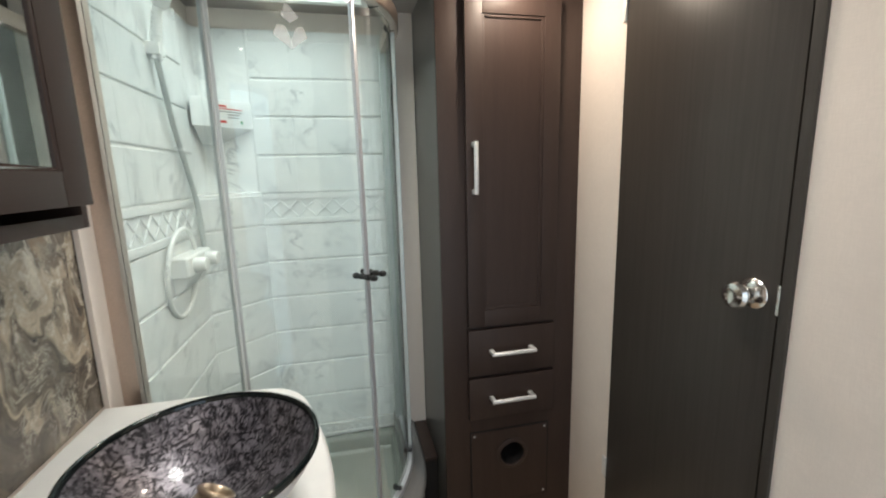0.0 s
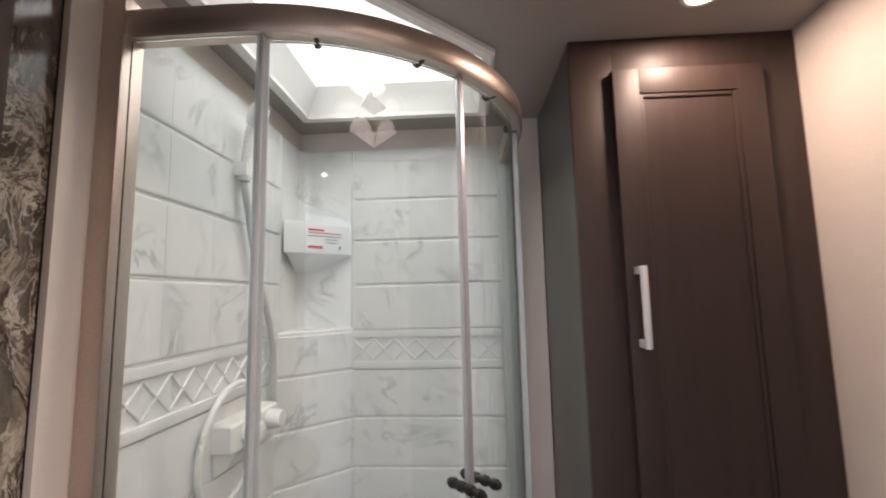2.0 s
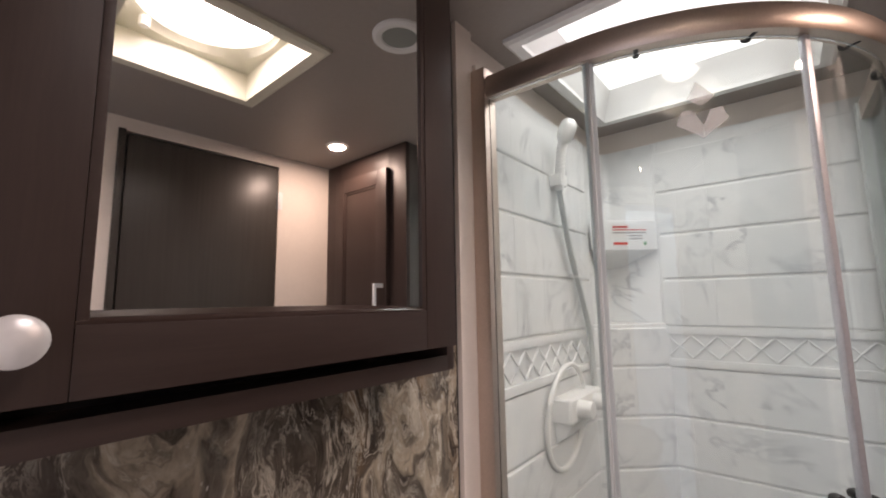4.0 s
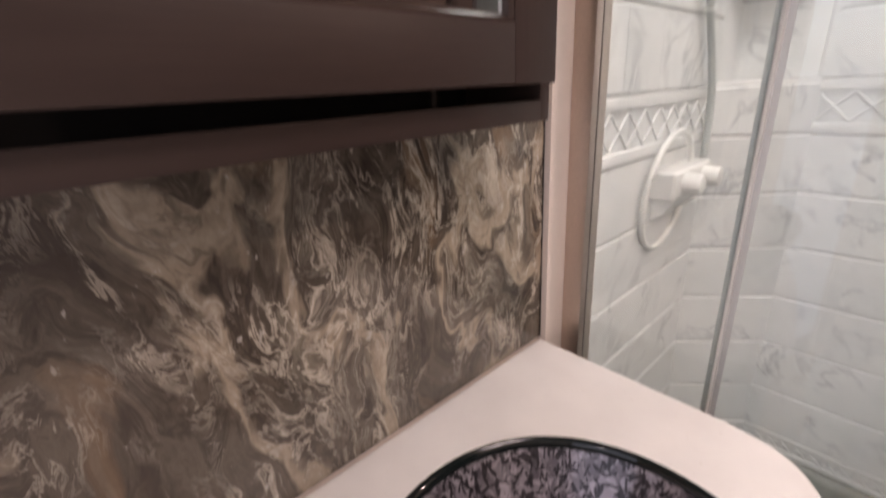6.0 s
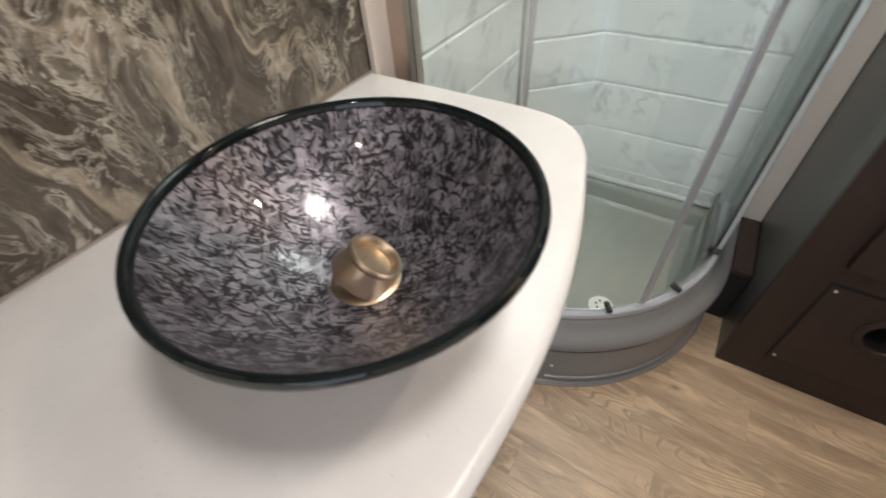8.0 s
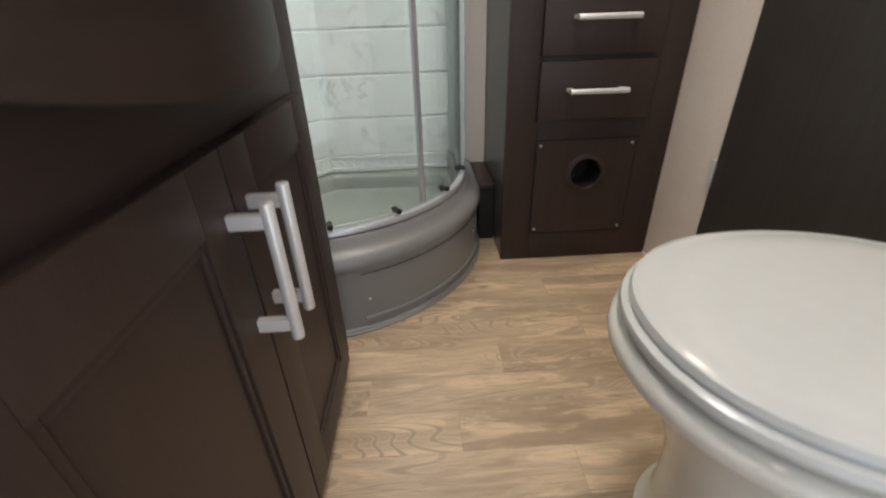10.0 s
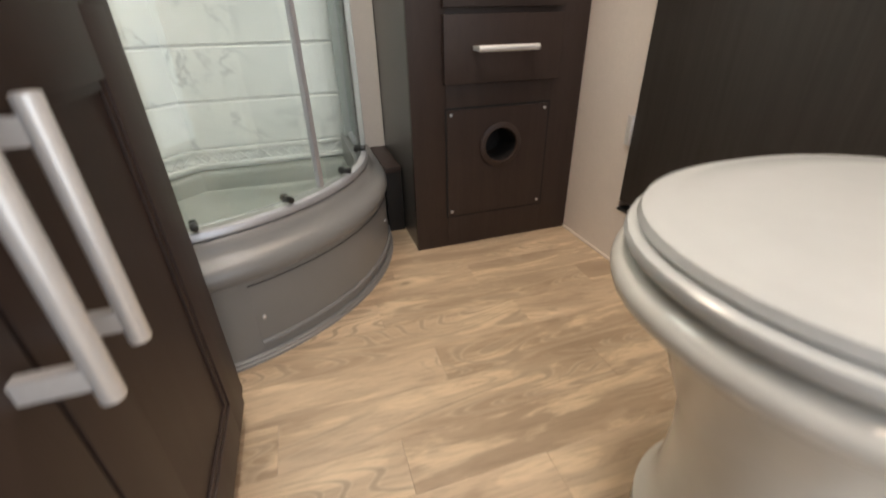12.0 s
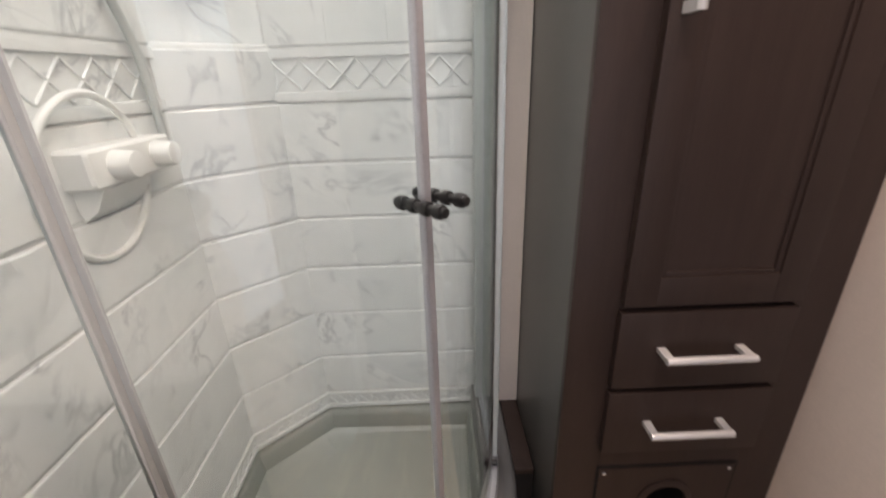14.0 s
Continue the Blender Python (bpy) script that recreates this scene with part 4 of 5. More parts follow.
part("back_board", box(CAB_X + 0.016, XR - 0.002, YB - 0.01, YB + 0.008, 0.0, CEIL - 0.002), M_GAP, cab)


def shaker(x0, x1, z0, z1, y_front, th, frame_w, mat_v, parent, name="cabinet_door", inset=0.007, label=""):
    """A framed door in the x-z plane: a bevelled frame round a sunk panel with a bead."""
    dr_ = part(name, box(x0 + frame_w - 0.004, x1 - frame_w + 0.004, y_front + inset, y_front + th, z0 + frame_w - 0.004, z1 - frame_w + 0.004), mat_v, parent, label)
    for a, b, c, d in ((x0, x0 + frame_w, z0, z1), (x1 - frame_w, x1, z0, z1), (x0 + frame_w, x1 - frame_w, z0, z0 + frame_w), (x0 + frame_w, x1 - frame_w, z1 - frame_w, z1)):
        part("door_frame", box(a, b, y_front, y_front + th, c, d, 0.0015), mat_v, dr_)
    bead = bmesh.new()
    bw = 0.010
    xi0, xi1, zi0, zi1 = x0 + frame_w, x1 - frame_w, z0 + frame_w, z1 - frame_w
    for a, b, c, d in ((xi0, xi0 + bw, zi0, zi1), (xi1 - bw, xi1, zi0, zi1), (xi0 + bw, xi1 - bw, zi0, zi0 + bw), (xi0 + bw, xi1 - bw, zi1 - bw, zi1)):
        box(a, b, y_front + 0.003, y_front + inset + 0.001, c, d, 0.0025, bm=bead)
    part("bead", bead, mat_v, dr_)
    return dr_


def bar_handle(p0, p1, out, parent, r=0.006, stand=0.034, overhang=0.0):
    """A pull: bar from p0 to p1 on two square posts; out points away from the face."""
    a, b, o = Vector(p0), Vector(p1), Vector(out)
    d = (b - a).normalized()
    s = d.cross(o)
    hd = part("handle", cyl(a - d * overhang, b + d * overhang, r, seg=18, bevel=0.0015), M_SATIN, parent, "satin pale metal bar pull")
    for q in (a + d * 0.008, b - d * 0.008):
        pb = box(-0.008, 0.008, -0.005, 0.005, -stand, 0.0, 0.0015)
        rot = Matrix((d, s, o)).transposed().to_4x4()
        bmesh.ops.transform(pb, matrix=Matrix.Translation(q) @ rot, verts=pb.verts)
        part("post", pb, M_SATIN, hd)
    return hd


cd = shaker(1.192, 1.522, 0.836, 1.926, CAB_Y - 0.020, 0.020, 0.058, M_ESP, cab)
bar_handle((1.214, CAB_Y - 0.058, 1.305), (1.214, CAB_Y - 0.058, 1.475), (0, -1, 0), cd, 0.0075, 0.038)
for z0, z1, hz in ((0.650, 0.822, 0.742), (0.476, 0.636, 0.560)):
    dw = part("drawer_front", box(1.190, 1.522, CAB_Y - 0.020, CAB_Y, z0, z1, 0.002), M_ESP, cab)
    bar_handle((1.266, CAB_Y - 0.058, hz), (1.432, CAB_Y - 0.058, hz), (0, -1, 0), dw, 0.0075, 0.038)
# no real gap: a shadow-black plate gives the panel its shaded border
part("panel_gap", holed_panel(1.1945, 1.5135, 0.0965, 0.4165, CAB_Y - 0.0014, CAB_Y - 0.0004, HX, HZ, HR + 0.002), M_GAP, cab)
acc = part("access_panel", holed_panel(1.200, 1.507, 0.102, 0.410, CAB_Y - 0.0045, CAB_Y - 0.0016, HX, HZ, HR), M_ESP, cab, "screwed panel with a round heat duct")
for px, pz in ((1.211, 0.398), (1.495, 0.398), (1.211, 0.116), (1.495, 0.116)):
    part("screw", cyl((px, CAB_Y - 0.0072, pz), (px, CAB_Y - 0.004, pz), 0.0045, seg=14, bevel=0.001), M_SCREW, acc)
ringbm = lathe([(HR, 0.0), (HR + 0.016, 0.0), (HR + 0.017, 0.003), (HR + 0.010, 0.006), (HR + 0.002, 0.007), (HR, 0.004)], seg=36, close=True)
bmesh.ops.transform(ringbm, matrix=pose(HX, CAB_Y - 0.0045, HZ, 90, 0, 0), verts=ringbm.verts)
part("duct_ring", ringbm, M_ESP, acc)
# duct lining in shadow black, so the hole's darkness is in its colour
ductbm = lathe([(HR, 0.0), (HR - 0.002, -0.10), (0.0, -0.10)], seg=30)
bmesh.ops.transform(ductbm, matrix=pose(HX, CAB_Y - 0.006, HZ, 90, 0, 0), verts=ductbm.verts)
part("duct", ductbm, M_GAP, acc, "heat duct opening, its inside coloured as deep shade")

# ---- vanity ----
VF = 0.618
van = thing("vanity_cabinet", (0.45, 0.42, 0.0), "espresso wood vanity cabinet with bowed apron and two doors", "vanity")
part("end_panel", box(XL + 0.004, VF, 0.812, 0.830, 0.0, 0.875, 0.001), M_ESP, van)
part("end_panel", box(XL + 0.004, VF, 0.010, 0.028, 0.0, 0.875, 0.001), M_ESP, van)
part("carcass", box(XL + 0.004, VF - 0.02, 0.028, 0.812, 0.0, 0.60), M_ESP, van)
for y0, y1 in ((0.755, 0.831), (0.009, 0.085)):
    part("stile", box(VF - 0.006, VF + 0.014, y0, y1, 0.0, 0.875, 0.001), M_ESP, van)
part("rail", box(VF - 0.006, VF + 0.014, 0.085, 0.755, 0.0, 0.06, 0.001), M_ESP_H, van)
part("rail", box(VF - 0.006, VF + 0.014, 0.085, 0.755, 0.60, 0.875, 0.001), M_ESP_H, van)


def bowed_apron():
    """Bow-fronted board: bulges in plan, its lower edge dips towards the middle."""
    rings = []
    for i in range(29):
        t = -1 + i / 14
        x = VF + 0.015 + 0.060 * (1 - t * t) ** 0.75
        y = 0.415 + 0.292 * t
        low = 0.745 - 0.047 * (1 - t * t)
        rings.append([(VF + 0.0145, y, low), (x, y, low), (x + 0.001, y, low + 0.003), (x + 0.001, y, 0.8755), (VF + 0.0145, y, 0.8755)])
    return loft(rings)


part("bowed_apron", bowed_apron(), M_ESP_H, van, "bowed dark apron under the counter")


def y_door(y0, y1, z0, z1, hy):
    """A framed door facing +x."""
    xf = VF + 0.034
    fw = 0.066
    d = part("cabinet_door", box(VF + 0.014, xf - 0.007, y0 + fw - 0.004, y1 - fw + 0.004, z0 + fw - 0.004, z1 - fw + 0.004), M_ESP, van)
    for a, b, c, e in ((y0, y0 + fw, z0, z1), (y1 - fw, y1, z0, z1), (y0 + fw, y1 - fw, z0, z0 + fw), (y0 + fw, y1 - fw, z1 - fw, z1)):
        part("door_frame", box(VF + 0.014, xf, a, b, c, e, 0.0015), M_ESP, d)
    bead = bmesh.new()
    for a, b, c, e in ((y0 + fw, y0 + fw + 0.01, z0 + fw, z1 - fw), (y1 - fw - 0.01, y1 - fw, z0 + fw, z1 - fw), (y0 + fw + 0.01, y1 - fw - 0.01, z0 + fw, z0 + fw + 0.01), (y0 + fw + 0.01, y1 - fw - 0.01, z1 - fw - 0.01, z1 - fw)):
        box(xf - 0.008, xf - 0.003, a, b, c, e, 0.002, bm=bead)
    part("bead", bead, M_ESP, d)
    bar_handle((xf + 0.042, hy, 0.437), (xf + 0.042, hy, 0.584), (1, 0, 0), d, 0.0075, 0.042, 0.012)


y_door(0.411, 0.747, 0.045, 0.646, 0.442)
y_door(0.072, 0.406, 0.045, 0.646, 0.385)

top_line = [(XM, 0.846), (0.57, 0.846), (0.624, 0.837), (0.660, 0.815), (0.687, 0.775), (0.709, 0.71), (0.734, 0.62), (0.752, 0.52), (0.757, 0.43), (0.753, 0.33), (0.738, 0.23), (0.715, 0.13), (0.685, 0.05), (0.64, 0.0), (0.58, -0.012), (XM, -0.012)]
smooth_top = [(XM, 0.846)] + [(v.x, v.y) for v in curve_points([(x, y, 0) for x, y in top_line[1:-1]], 4)] + [(XM, -0.012)]


def inset(outline, d):
    """The outline moved inwards by d."""
    out = []
    k = len(outline)
    for i in range(k):
        (ax, ay), (bx, by), (cx, cy) = outline[i - 1], outline[i], outline[(i + 1) % k]
        n1, n2 = Vector((by - ay, ax - bx)).normalized(), Vector((cy - by, bx - cx)).normalized()
        nn = n1 + n2
        nn = nn * (2 / nn.length_squared) if nn.length > 0.2 else n1
        out.append((bx - nn.x * d * TURNED, by - nn.y * d * TURNED))
    return out


area = sum(x0 * y1 - x1 * y0 for (x0, y0), (x1, y1) in zip(smooth_top, smooth_top[1:] + smooth_top[:1]))
TURNED = 1 if area > 0 else -1
RIM_H = 0.0118
rings = []
for i in range(13):
    a = math.pi * i / 12
    rings.append([(x, y, COUNTER - RIM_H - RIM_H * math.cos(a)) for x, y in inset(smooth_top, RIM_H * (1 - math.sin(a)) * 0.95)])
tagged(part("countertop", loft(rings), M_TOP), "speckled white solid-surface counter with a bowed rounded edge", "countertop")
tagged(part("marble_backsplash", box(XL - 0.0118, XM, -0.10, 0.846, COUNTER + 0.0005, CEIL - 0.002, 0.001), M_MARBLE), "polished dark brown marble panel with cream swirls", "wall panel")
structure("marble_edge", box(XL - 0.0118, XM + 0.0015, 0.8445, 0.8459, COUNTER + 0.001, CEIL - 0.002), M_GAP, "thin dark edge of the marble panel", "trim")

# vessel bowl
BX, BY, BZ = 0.591, 0.437, 1.0225
bowl = thing("vessel_sink", (BX, BY, COUNTER), "round charcoal glass vessel sink with silver foil flakes", "sink")
inner_p = [(0.024, -0.099), (0.040, -0.096), (0.066, -0.086), (0.092, -0.068), (0.116, -0.046), (0.134, -0.022), (0.1455, -0.003)]
outer_p = [(0.020, -0.112), (0.044, -0.110), (0.072, -0.099), (0.100, -0.079), (0.122, -0.053), (0.140, -0.027), (0.1505, -0.006)]
part("inner_face", lathe([(r, z) for r, z in inner_p], (BX, BY, BZ), 72), M_FLAKE, bowl, "charcoal foil-flake glass inside")
part("outer_face", lathe([(r, z) for r, z in outer_p], (BX, BY, BZ), 72), M_FOIL, bowl, "frosted grey foil outside")
part("rim", lathe([(0.1436, -0.0060), (0.1442, -0.0030), (0.1455, -0.0002), (0.1473, 0.0015), (0.1490, 0.0018), (0.1512, 0.0005), (0.1524, -0.003), (0.1520, -0.0070), (0.1492, -0.0100)], (BX, BY, BZ), 72), M_RIM, bowl, "dark polished glass rim")
part("foot_ring", lathe([(0.0, 0.0), (0.036, 0.0), (0.036, 0.016), (0.030, 0.020), (0.0, 0.020)], (BX, BY, COUNTER), 36), M_BLACK, bowl, "black mounting ring")
drn = thing("pop_up_drain", (BX, BY, BZ - 0.1), "raised brushed bronze pop-up sink drain", "drain")
part("flange", lathe([(0.0, 0.0), (0.030, 0.0), (0.032, 0.003), (0.028, 0.006), (0.021, 0.006), (0.020, 0.002), (0.0, 0.002)], (BX, BY, BZ - 0.100), 40), M_BRASS, drn)
part("stem", cyl((BX, BY, BZ - 0.098), (BX + 0.004, BY + 0.004, BZ - 0.082), 0.008, seg=16), M_BRASS, drn)
capbm = lathe([(0.0, 0.011), (0.0150, 0.011), (0.0165, 0.019), (0.0180, 0.021), (0.0205, 0.021), (0.0222, 0.0185), (0.0222, 0.015), (0.0205, 0.0125), (0.0190, 0.011), (0.0250, -0.007), (0.0258, -0.012), (0.0242, -0.014), (0.0, -0.014)], seg=44)
bmesh.ops.transform(capbm, matrix=Matrix.Translation((BX + 0.004, BY + 0.002, BZ - 0.083)) @ Matrix.Rotation(radians(38), 4, Vector((-0.7, 0.7, 0))) @ Matrix.Diagonal((1.16, 1.16, 0.82, 1.0)), verts=capbm.verts)
part("cap", capbm, M_BRASS, drn, "tilted bronze stopper with a ring top")

# ---- mirror cabinet ----
MX = 0.402
mc = thing("mirror_cabinet", (0.34, 0.41, 1.30), "espresso wood wall cabinet with a framed mirror door", "cabinet")
MY0, MY1, MZ0, MZ1 = 0.13, 0.688, 1.302, 1.985
part("side_panel", box(XM + 0.0005, MX - 0.022, MY1 - 0.016, MY1, MZ0, MZ1, 0.001), M_ESP, mc)
part("side_panel", box(XM + 0.0005, MX - 0.022, MY0, MY0 + 0.016, MZ0, MZ1, 0.001), M_ESP, mc)
part("bottom_panel", box(XM + 0.0005, MX - 0.026, MY0 + 0.016, MY1 - 0.016, MZ0 + 0.004, MZ0 + 0.010), M_ESP_H, mc)
part("top_panel", box(XM + 0.0005, MX - 0.026, MY0 + 0.016, MY1 - 0.016, MZ1 - 0.02, MZ1), M_ESP_H, mc)
part("face_rail", box(MX - 0.026, MX - 0.021, MY0 + 0.016, MY1 - 0.016, MZ0, MZ0 + 0.022, 0.001), M_ESP_H, mc)
part("back_board", box(XM + 0.0005, XM + 0.005, MY0 + 0.016, MY1 - 0.016, MZ0 + 0.010, MZ1 - 0.02), M_GAP, mc)
md = part("mirror_door", box(MX - 0.020, MX - 0.013, 0.19, 0.64, 1.36, 1.90), M_GAP, mc)
QY0, QY1, QZ0, QZ1 = 0.172, 0.667, 1.340, 1.925
w = 0.064
for nm, a, b, c, d in (("stile", QY0, QY0 + w, QZ0, QZ1), ("stile", QY1 - w, QY1, QZ0, QZ1), ("rail", QY0 + w, QY1 - w, QZ0, QZ0 + w - 0.012), ("rail", QY0 + w, QY1 - w, QZ1 - w, QZ1)):
    part(nm, box(MX - 0.020, MX, a, b, c, d, 0.002), M_ESP if nm == "stile" else M_ESP_H, md)
pane = box(-0.0007, 0.0007, -(QY1 - QY0) / 2 + w - 0.006, (QY1 - QY0) / 2 - w + 0.006, QZ0 + w - 0.018, QZ1 - w + 0.006)
bmesh.ops.transform(pane, matrix=pose(MX - 0.0078, (QY0 + QY1) / 2, 0, 0, 0, -0.75), verts=pane.verts)
part("mirror_glass", pane, M_MIRROR, md, "clear silvered mirror")
bead = bmesh.new()
a0, a1, b0, b1 = QY0 + w, QY1 - w, QZ0 + w - 0.012, QZ1 - w
for a, b, c, d in ((a0, a0 + 0.008, b0, b1), (a1 - 0.008, a1, b0, b1), (a0, a1, b1 - 0.008, b1)):
    box(MX - 0.0066, MX - 0.001, a, b, c, d, 0.0022, bm=bead)
part("glazing_bead", bead, M_ESP_H, md)
part("glazing_bead", loft([[(MX - 0.0100, y, b0 - 0.002), (MX - 0.0008, y, b0 - 0.002), (MX - 0.0008, y, b0 + 0.002), (MX - 0.0030, y, b0 + 0.0045), (MX - 0.0046, y, b0 + 0.0050), (MX - 0.0064, y, b0 + 0.010), (MX - 0.0100, y, b0 + 0.010)] for y in (a0, a1)]), M_BEAD, md, "glossy stepped bead under the mirror")
hk = part("knob", cyl((MX, 0.205, 1.384), (MX + 0.014, 0.205, 1.384), 0.007, seg=16), M_SATIN, md, "satin white round knob")
part("knob_head", lathe([(0.0, 0.0), (0.013, 0.0), (0.0165, 0.004), (0.0165, 0.010), (0.012, 0.014), (0.0, 0.015)], seg=28), M_SATIN, hk).matrix_basis = pose(MX + 0.012, 0.205, 1.384, 0, 90, 0)

# ---- ceiling fittings ----
lamp = thing("downlight", (*LAMP_AT, CEIL), "small round recessed ceiling light, lit warm white", "ceiling light")
part("trim_ring", lathe([(0.031, 0.002), (0.033, -0.004), (0.040, -0.004), (0.043, 0.0), (0.043, 0.002)], (*LAMP_AT, CEIL - 0.001), 40), M_WHITE, lamp)
part("lens", lathe([(0.0, -0.002), (0.032, -0.002), (0.032, 0.0), (0.0, 0.0)], (*LAMP_AT, CEIL - 0.001), 36), M_LAMP, lamp, "glowing warm lens")
# unseen second fitting, added to carry the rear fill
copy_thing(lamp, Matrix.Translation((0.95, -0.35, CEIL)))
spk = thing("ceiling_speaker", (0.655, 0.80, CEIL), "small round white ceiling speaker grille", "speaker")
part("bezel", lathe([(0.040, 0.001), (0.042, -0.006), (0.056, -0.008), (0.062, -0.004), (0.063, 0.001)], (0.655, 0.80, CEIL - 0.001), 40), M_WHITE, spk)
part("grille", lathe([(0.0, -0.004), (0.020, -0.004), (0.041, -0.002)], (0.655, 0.80, CEIL - 0.001), 36), M_TRAYIN, spk, "pale grey grille")

# ---- toilet ----
TX, TY = 1.30, 0.316
toilet = thing("toilet", (TX, TY, 0.0), "white ceramic pedal-flush toilet with closed lid", "toilet")


def oval(front, back, half, z, k=48, cy=TY):
    """Plan ring: an ellipse, a touch fuller than round."""
    front += 0.019 if z > 0.34 else 0.0
    mx = (front + back) / 2
    out = []
    for i in range(k):
        a = 2 * math.pi * i / k
        c, s = math.cos(a), math.sin(a)
        e = 2 / 2.12
        out.append((mx + (back - front) / 2 * math.copysign(abs(c) ** e, c), cy + half * math.copysign(abs(s) ** e, s), z))
    return out


part("bowl", loft([oval(1.158, 1.47, 0.136, 0.0), oval(1.154, 1.475, 0.141, 0.010), oval(1.154, 1.475, 0.141, 0.040), oval(1.165, 1.465, 0.130, 0.052), oval(1.170, 1.46, 0.120, 0.10), oval(1.170, 1.46, 0.118, 0.17), oval(1.160, 1.47, 0.122, 0.24), oval(1.135, 1.48, 0.138, 0.30), oval(1.100, 1.495, 0.158, 0.355), oval(1.066, 1.505, 0.178, 0.395), oval(1.052, 1.512, 0.188, 0.412), oval(1.060, 1.51, 0.182, 0.430)]), M_CERAMIC, toilet)
part("rim", loft([oval(1.062, 1.51, 0.180, 0.397), oval(1.046, 1.518, 0.194, 0.402), oval(1.038, 1.521, 0.2005, 0.410), oval(1.036, 1.522, 0.202, 0.418), oval(1.038, 1.521, 0.2005, 0.426), oval(1.045, 1.518, 0.195, 0.4325), oval(1.054, 1.515, 0.187, 0.4350)]), M_CERAMIC, toilet)
part("seat", loft([oval(1.053, 1.51, 0.188, 0.4365), oval(1.046, 1.515, 0.195, 0.4395), oval(1.044, 1.516, 0.197, 0.4455), oval(1.046, 1.515, 0.195, 0.4515), oval(1.054, 1.51, 0.188, 0.4550)]), M_SEAT, toilet).location.z = 0.005
part("lid", loft([oval(1.057, 1.510, 0.186, 0.4546), oval(1.053, 1.512, 0.1895, 0.459), oval(1.056, 1.512, 0.188, 0.467), oval(1.068, 1.505, 0.177, 0.4715), oval(1.076, 1.50, 0.170, 0.4705), oval(1.084, 1.495, 0.163, 0.4735), oval(1.13, 1.46, 0.125, 0.4755), oval(1.25, 1.34, 0.03, 0.4765)]), M_SEAT, toilet, "closed white oval lid with a stepped edge").location.z = 0.005
for by in (-0.155, 0.155):
    part("seat_bumper", cyl((1.20, TY + by, 0.4335), (1.20, TY + by, 0.4425), 0.008, seg=14, bevel=0.001), M_SEAT, toilet)
part("hinge_block", box(1.49, 1.56, TY - 0.11, TY + 0.11, 0.425, 0.466, 0.01, 3), M_SEAT, toilet)
part("rear_column", box(1.44, 1.565, TY - 0.085, TY + 0.085, 0.0, 0.43, 0.025, 3), M_CERAMIC, toilet)
hub = part("pedal_hub", cyl((1.245, 0.235, 0.106), (1.205, 0.175, 0.118), 0.056, seg=36, bevel=0.006), M_CERAMIC, toilet, "round white flush-pedal hub")
part("hub_cap", cyl((1.208, 0.178, 0.106), (1.193, 0.156, 0.108), 0.046, seg=36, bevel=0.007), M_WHITE, hub)
part("hub_stub", cyl((1.178, 0.186, 0.070), (1.174, 0.181, 0.054), 0.011, seg=18, bevel=0.002), M_WHITE, hub)
SECT = ((1.205, 0.186, 0.124, 0.018), (1.175, 0.186, 0.138, 0.020), (1.135, 0.180, 0.162, 0.023), (1.100, 0.186, 0.178, 0.028), (1.070, 0.190, 0.188, 0.031), (1.050, 0.192, 0.193, 0.027), (1.042, 0.193, 0.1945, 0.020), (1.037, 0.194, 0.195, 0.011), (1.035, 0.194, 0.195, 0.003))
def pedal_ring(x, y, z, w2):
    return [(x, y + w2 * math.cos(2 * math.pi * i / 18), z + 0.0125 * math.copysign(abs(math.sin(2 * math.pi * i / 18)) ** 0.8, math.sin(2 * math.pi * i / 18))) for i in range(18)]


part("pedal", loft([pedal_ring(*s) for s in SECT]), M_CERAMIC, toilet, "white foot pedal")
part("pedal_pad", lathe([(0.0, 0.0035), (0.011, 0.003), (0.014, 0.0)], (1.066, 0.191, 0.2005), 28), M_SEAT, toilet)
vb = part("water_valve", box(1.235, 1.308, 0.125, 0.185, 0.100, 0.160, 0.006), M_WHITE, toilet, "white water valve block")
part("valve_nut", cyl((1.332, 0.145, 0.125), (1.358, 0.142, 0.117), 0.017, seg=14, bevel=0.002), M_CREAMPL, vb)
part("elbow", tube(curve_points([(1.354, 0.142, 0.118), (1.386, 0.140, 0.110), (1.402, 0.138, 0.098), (1.404, 0.136, 0.072)], 5), 0.0135, 14), M_BLACK, vb, "black elbow fitting")
pipe = thing("water_pipe", (1.383, 0.12, 0.0), "white supply pipe rising from a round floor flange", "pipe")
part("pipe", tube([(1.404, 0.136, 0.076), (1.394, 0.128, 0.036), (1.384, 0.120, 0.0)], 0.0125, 16), M_WHITE, pipe)
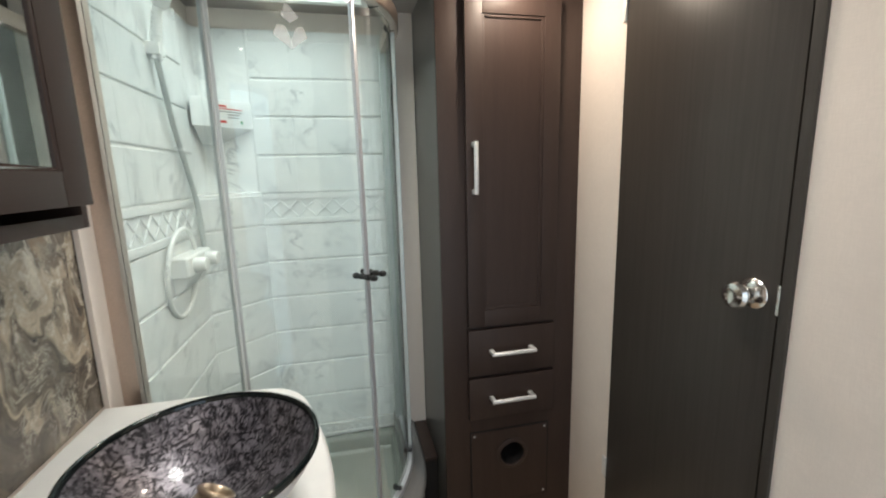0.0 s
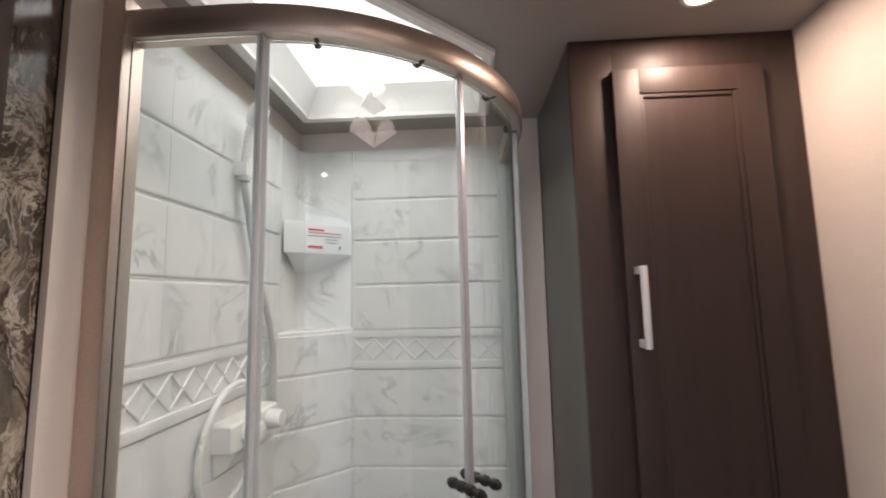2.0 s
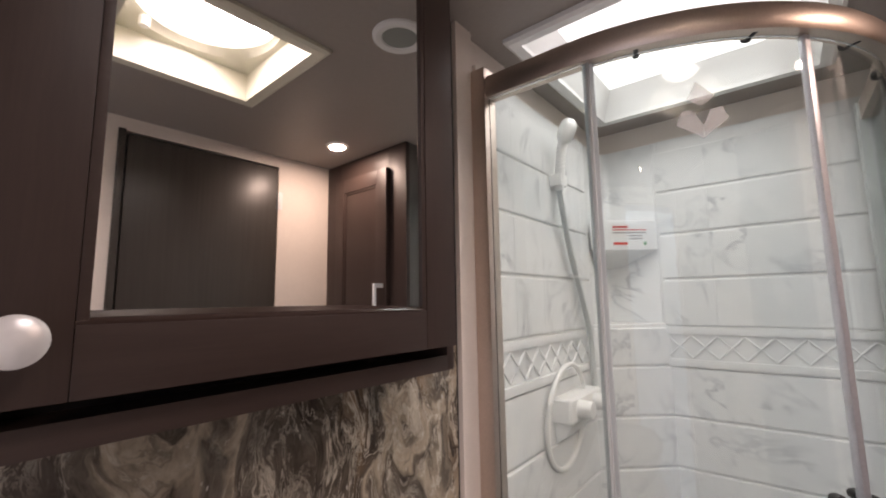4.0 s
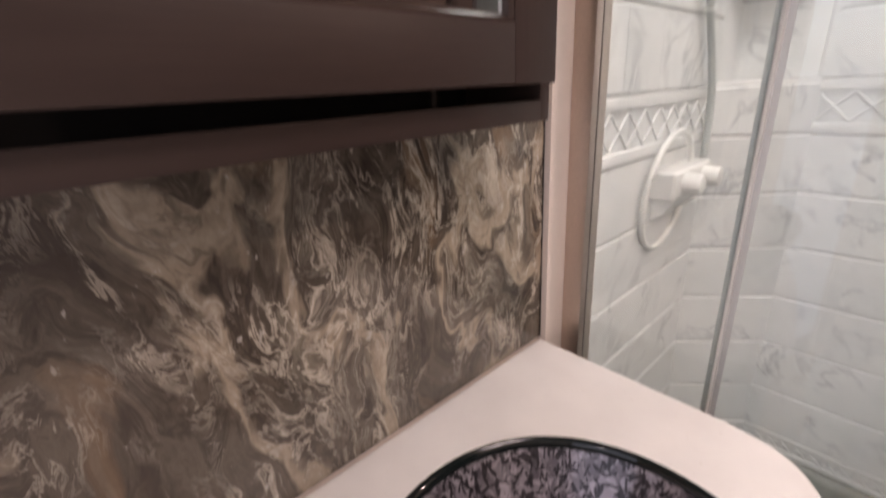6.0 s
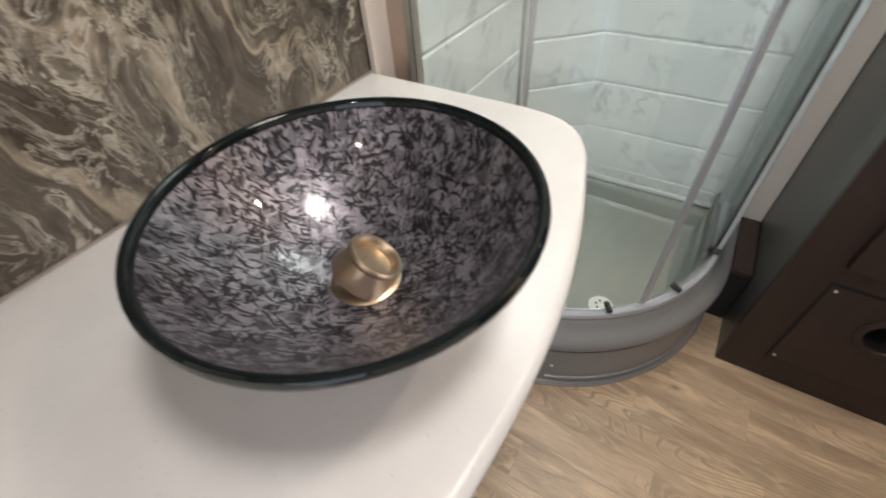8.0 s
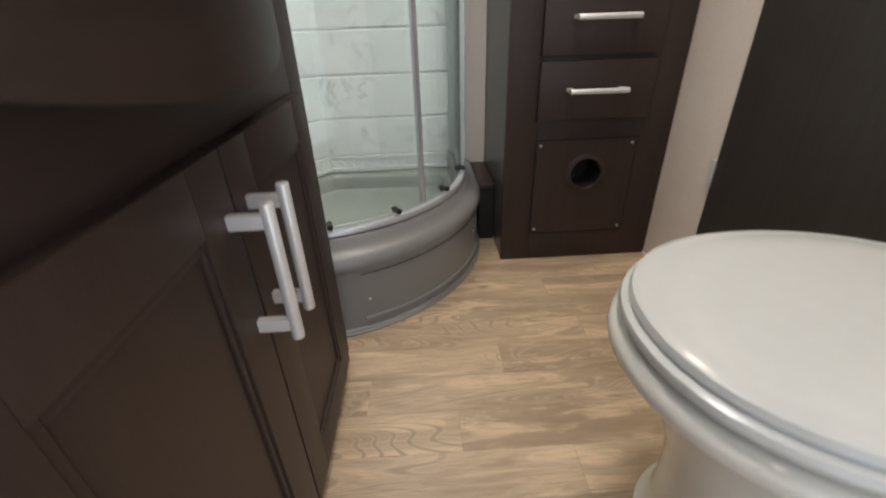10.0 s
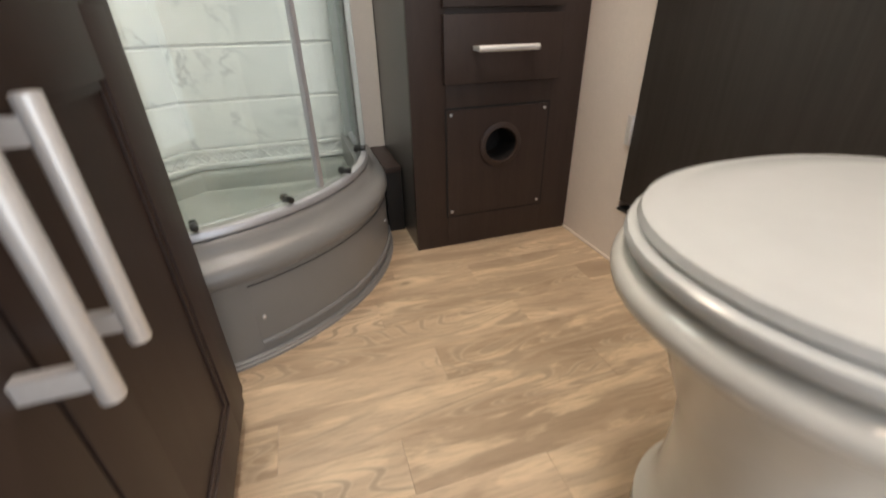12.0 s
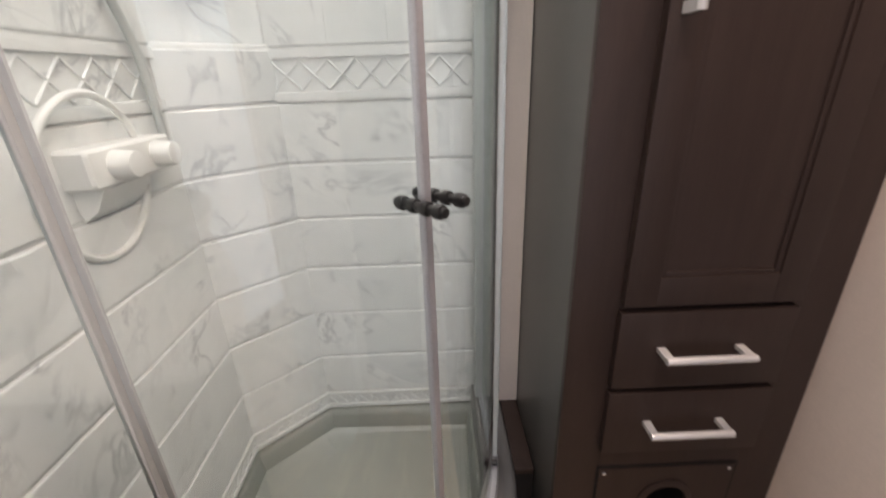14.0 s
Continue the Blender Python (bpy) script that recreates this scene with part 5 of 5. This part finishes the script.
part("clamp", cyl((1.405, 0.1365, 0.078), (1.401, 0.134, 0.066), 0.0150, seg=18, bevel=0.001), M_CHROME, pipe)
part("flange", lathe([(0.0, 0.005), (0.018, 0.005), (0.034, 0.003), (0.036, 0.0)], (1.384, 0.120, 0.0), 36), M_WHITE, pipe, "round white floor flange")
hz_ = thing("supply_hose", (1.33, 0.15, 0.15), "white flexible hose from toilet valve to wall", "hose")
part("hose", tube(curve_points([(1.318, 0.150, 0.160), (1.36, 0.155, 0.172), (1.42, 0.165, 0.192), (1.50, 0.18, 0.225), (1.57, 0.20, 0.265), (1.612, 0.215, 0.29)]), 0.011, 12), M_WHITE, hz_)
part("hose_clamp", cyl((1.336, 0.152, 0.165), (1.346, 0.1535, 0.168), 0.0135, seg=16), M_CHROME, hz_)

# ---- skirting caulk and floor planks ----
structure("baseboard_bead_east", box(XR - 0.006, XR + 0.001, YF, CAB_Y - 0.001, 0.0, 0.006, 0.002), M_TRIMW, "thin cream caulk bead along the wall", "trim")
random.seed(7)
ROW = 0.100
FIXED = {0.32: [0.80, 1.52], 0.42: [0.50, 1.12], 0.82: [0.62, 1.26], 1.02: [0.47, 1.21], 0.92: [0.93, 1.50], 0.52: [0.90, 1.44], 0.72: [0.40, 1.02], 0.62: [0.70, 1.34]}
plank_cache = {}
y = 0.32 - ROW * 10
while y < YB:
    cuts = FIXED.get(round(y, 2))
    if cuts is None:
        s0 = random.uniform(0.35, 0.75)
        cuts = [s0, s0 + 0.62]
    xs = [XL - 0.01, *cuts, XR]
    for x0, x1 in zip(xs, xs[1:]):
        if x1 - x0 < 0.03:
            continue
        key = round(x1 - x0, 3)
        if key not in plank_cache:
            bmk = box(0.0, key - 0.0002, 0.0, ROW - 0.0002, -0.004, 0.0, 0.0004, 1)
            me = bpy.data.meshes.new("plank")
            bmk.to_mesh(me)
            bmk.free()
            me.materials.append(M_PLANK)
            plank_cache[key] = me
        ob = new("plank", plank_cache[key])
        ob.parent = base_slab
        ob.location = (x0, y, 0.0)
    y += ROW
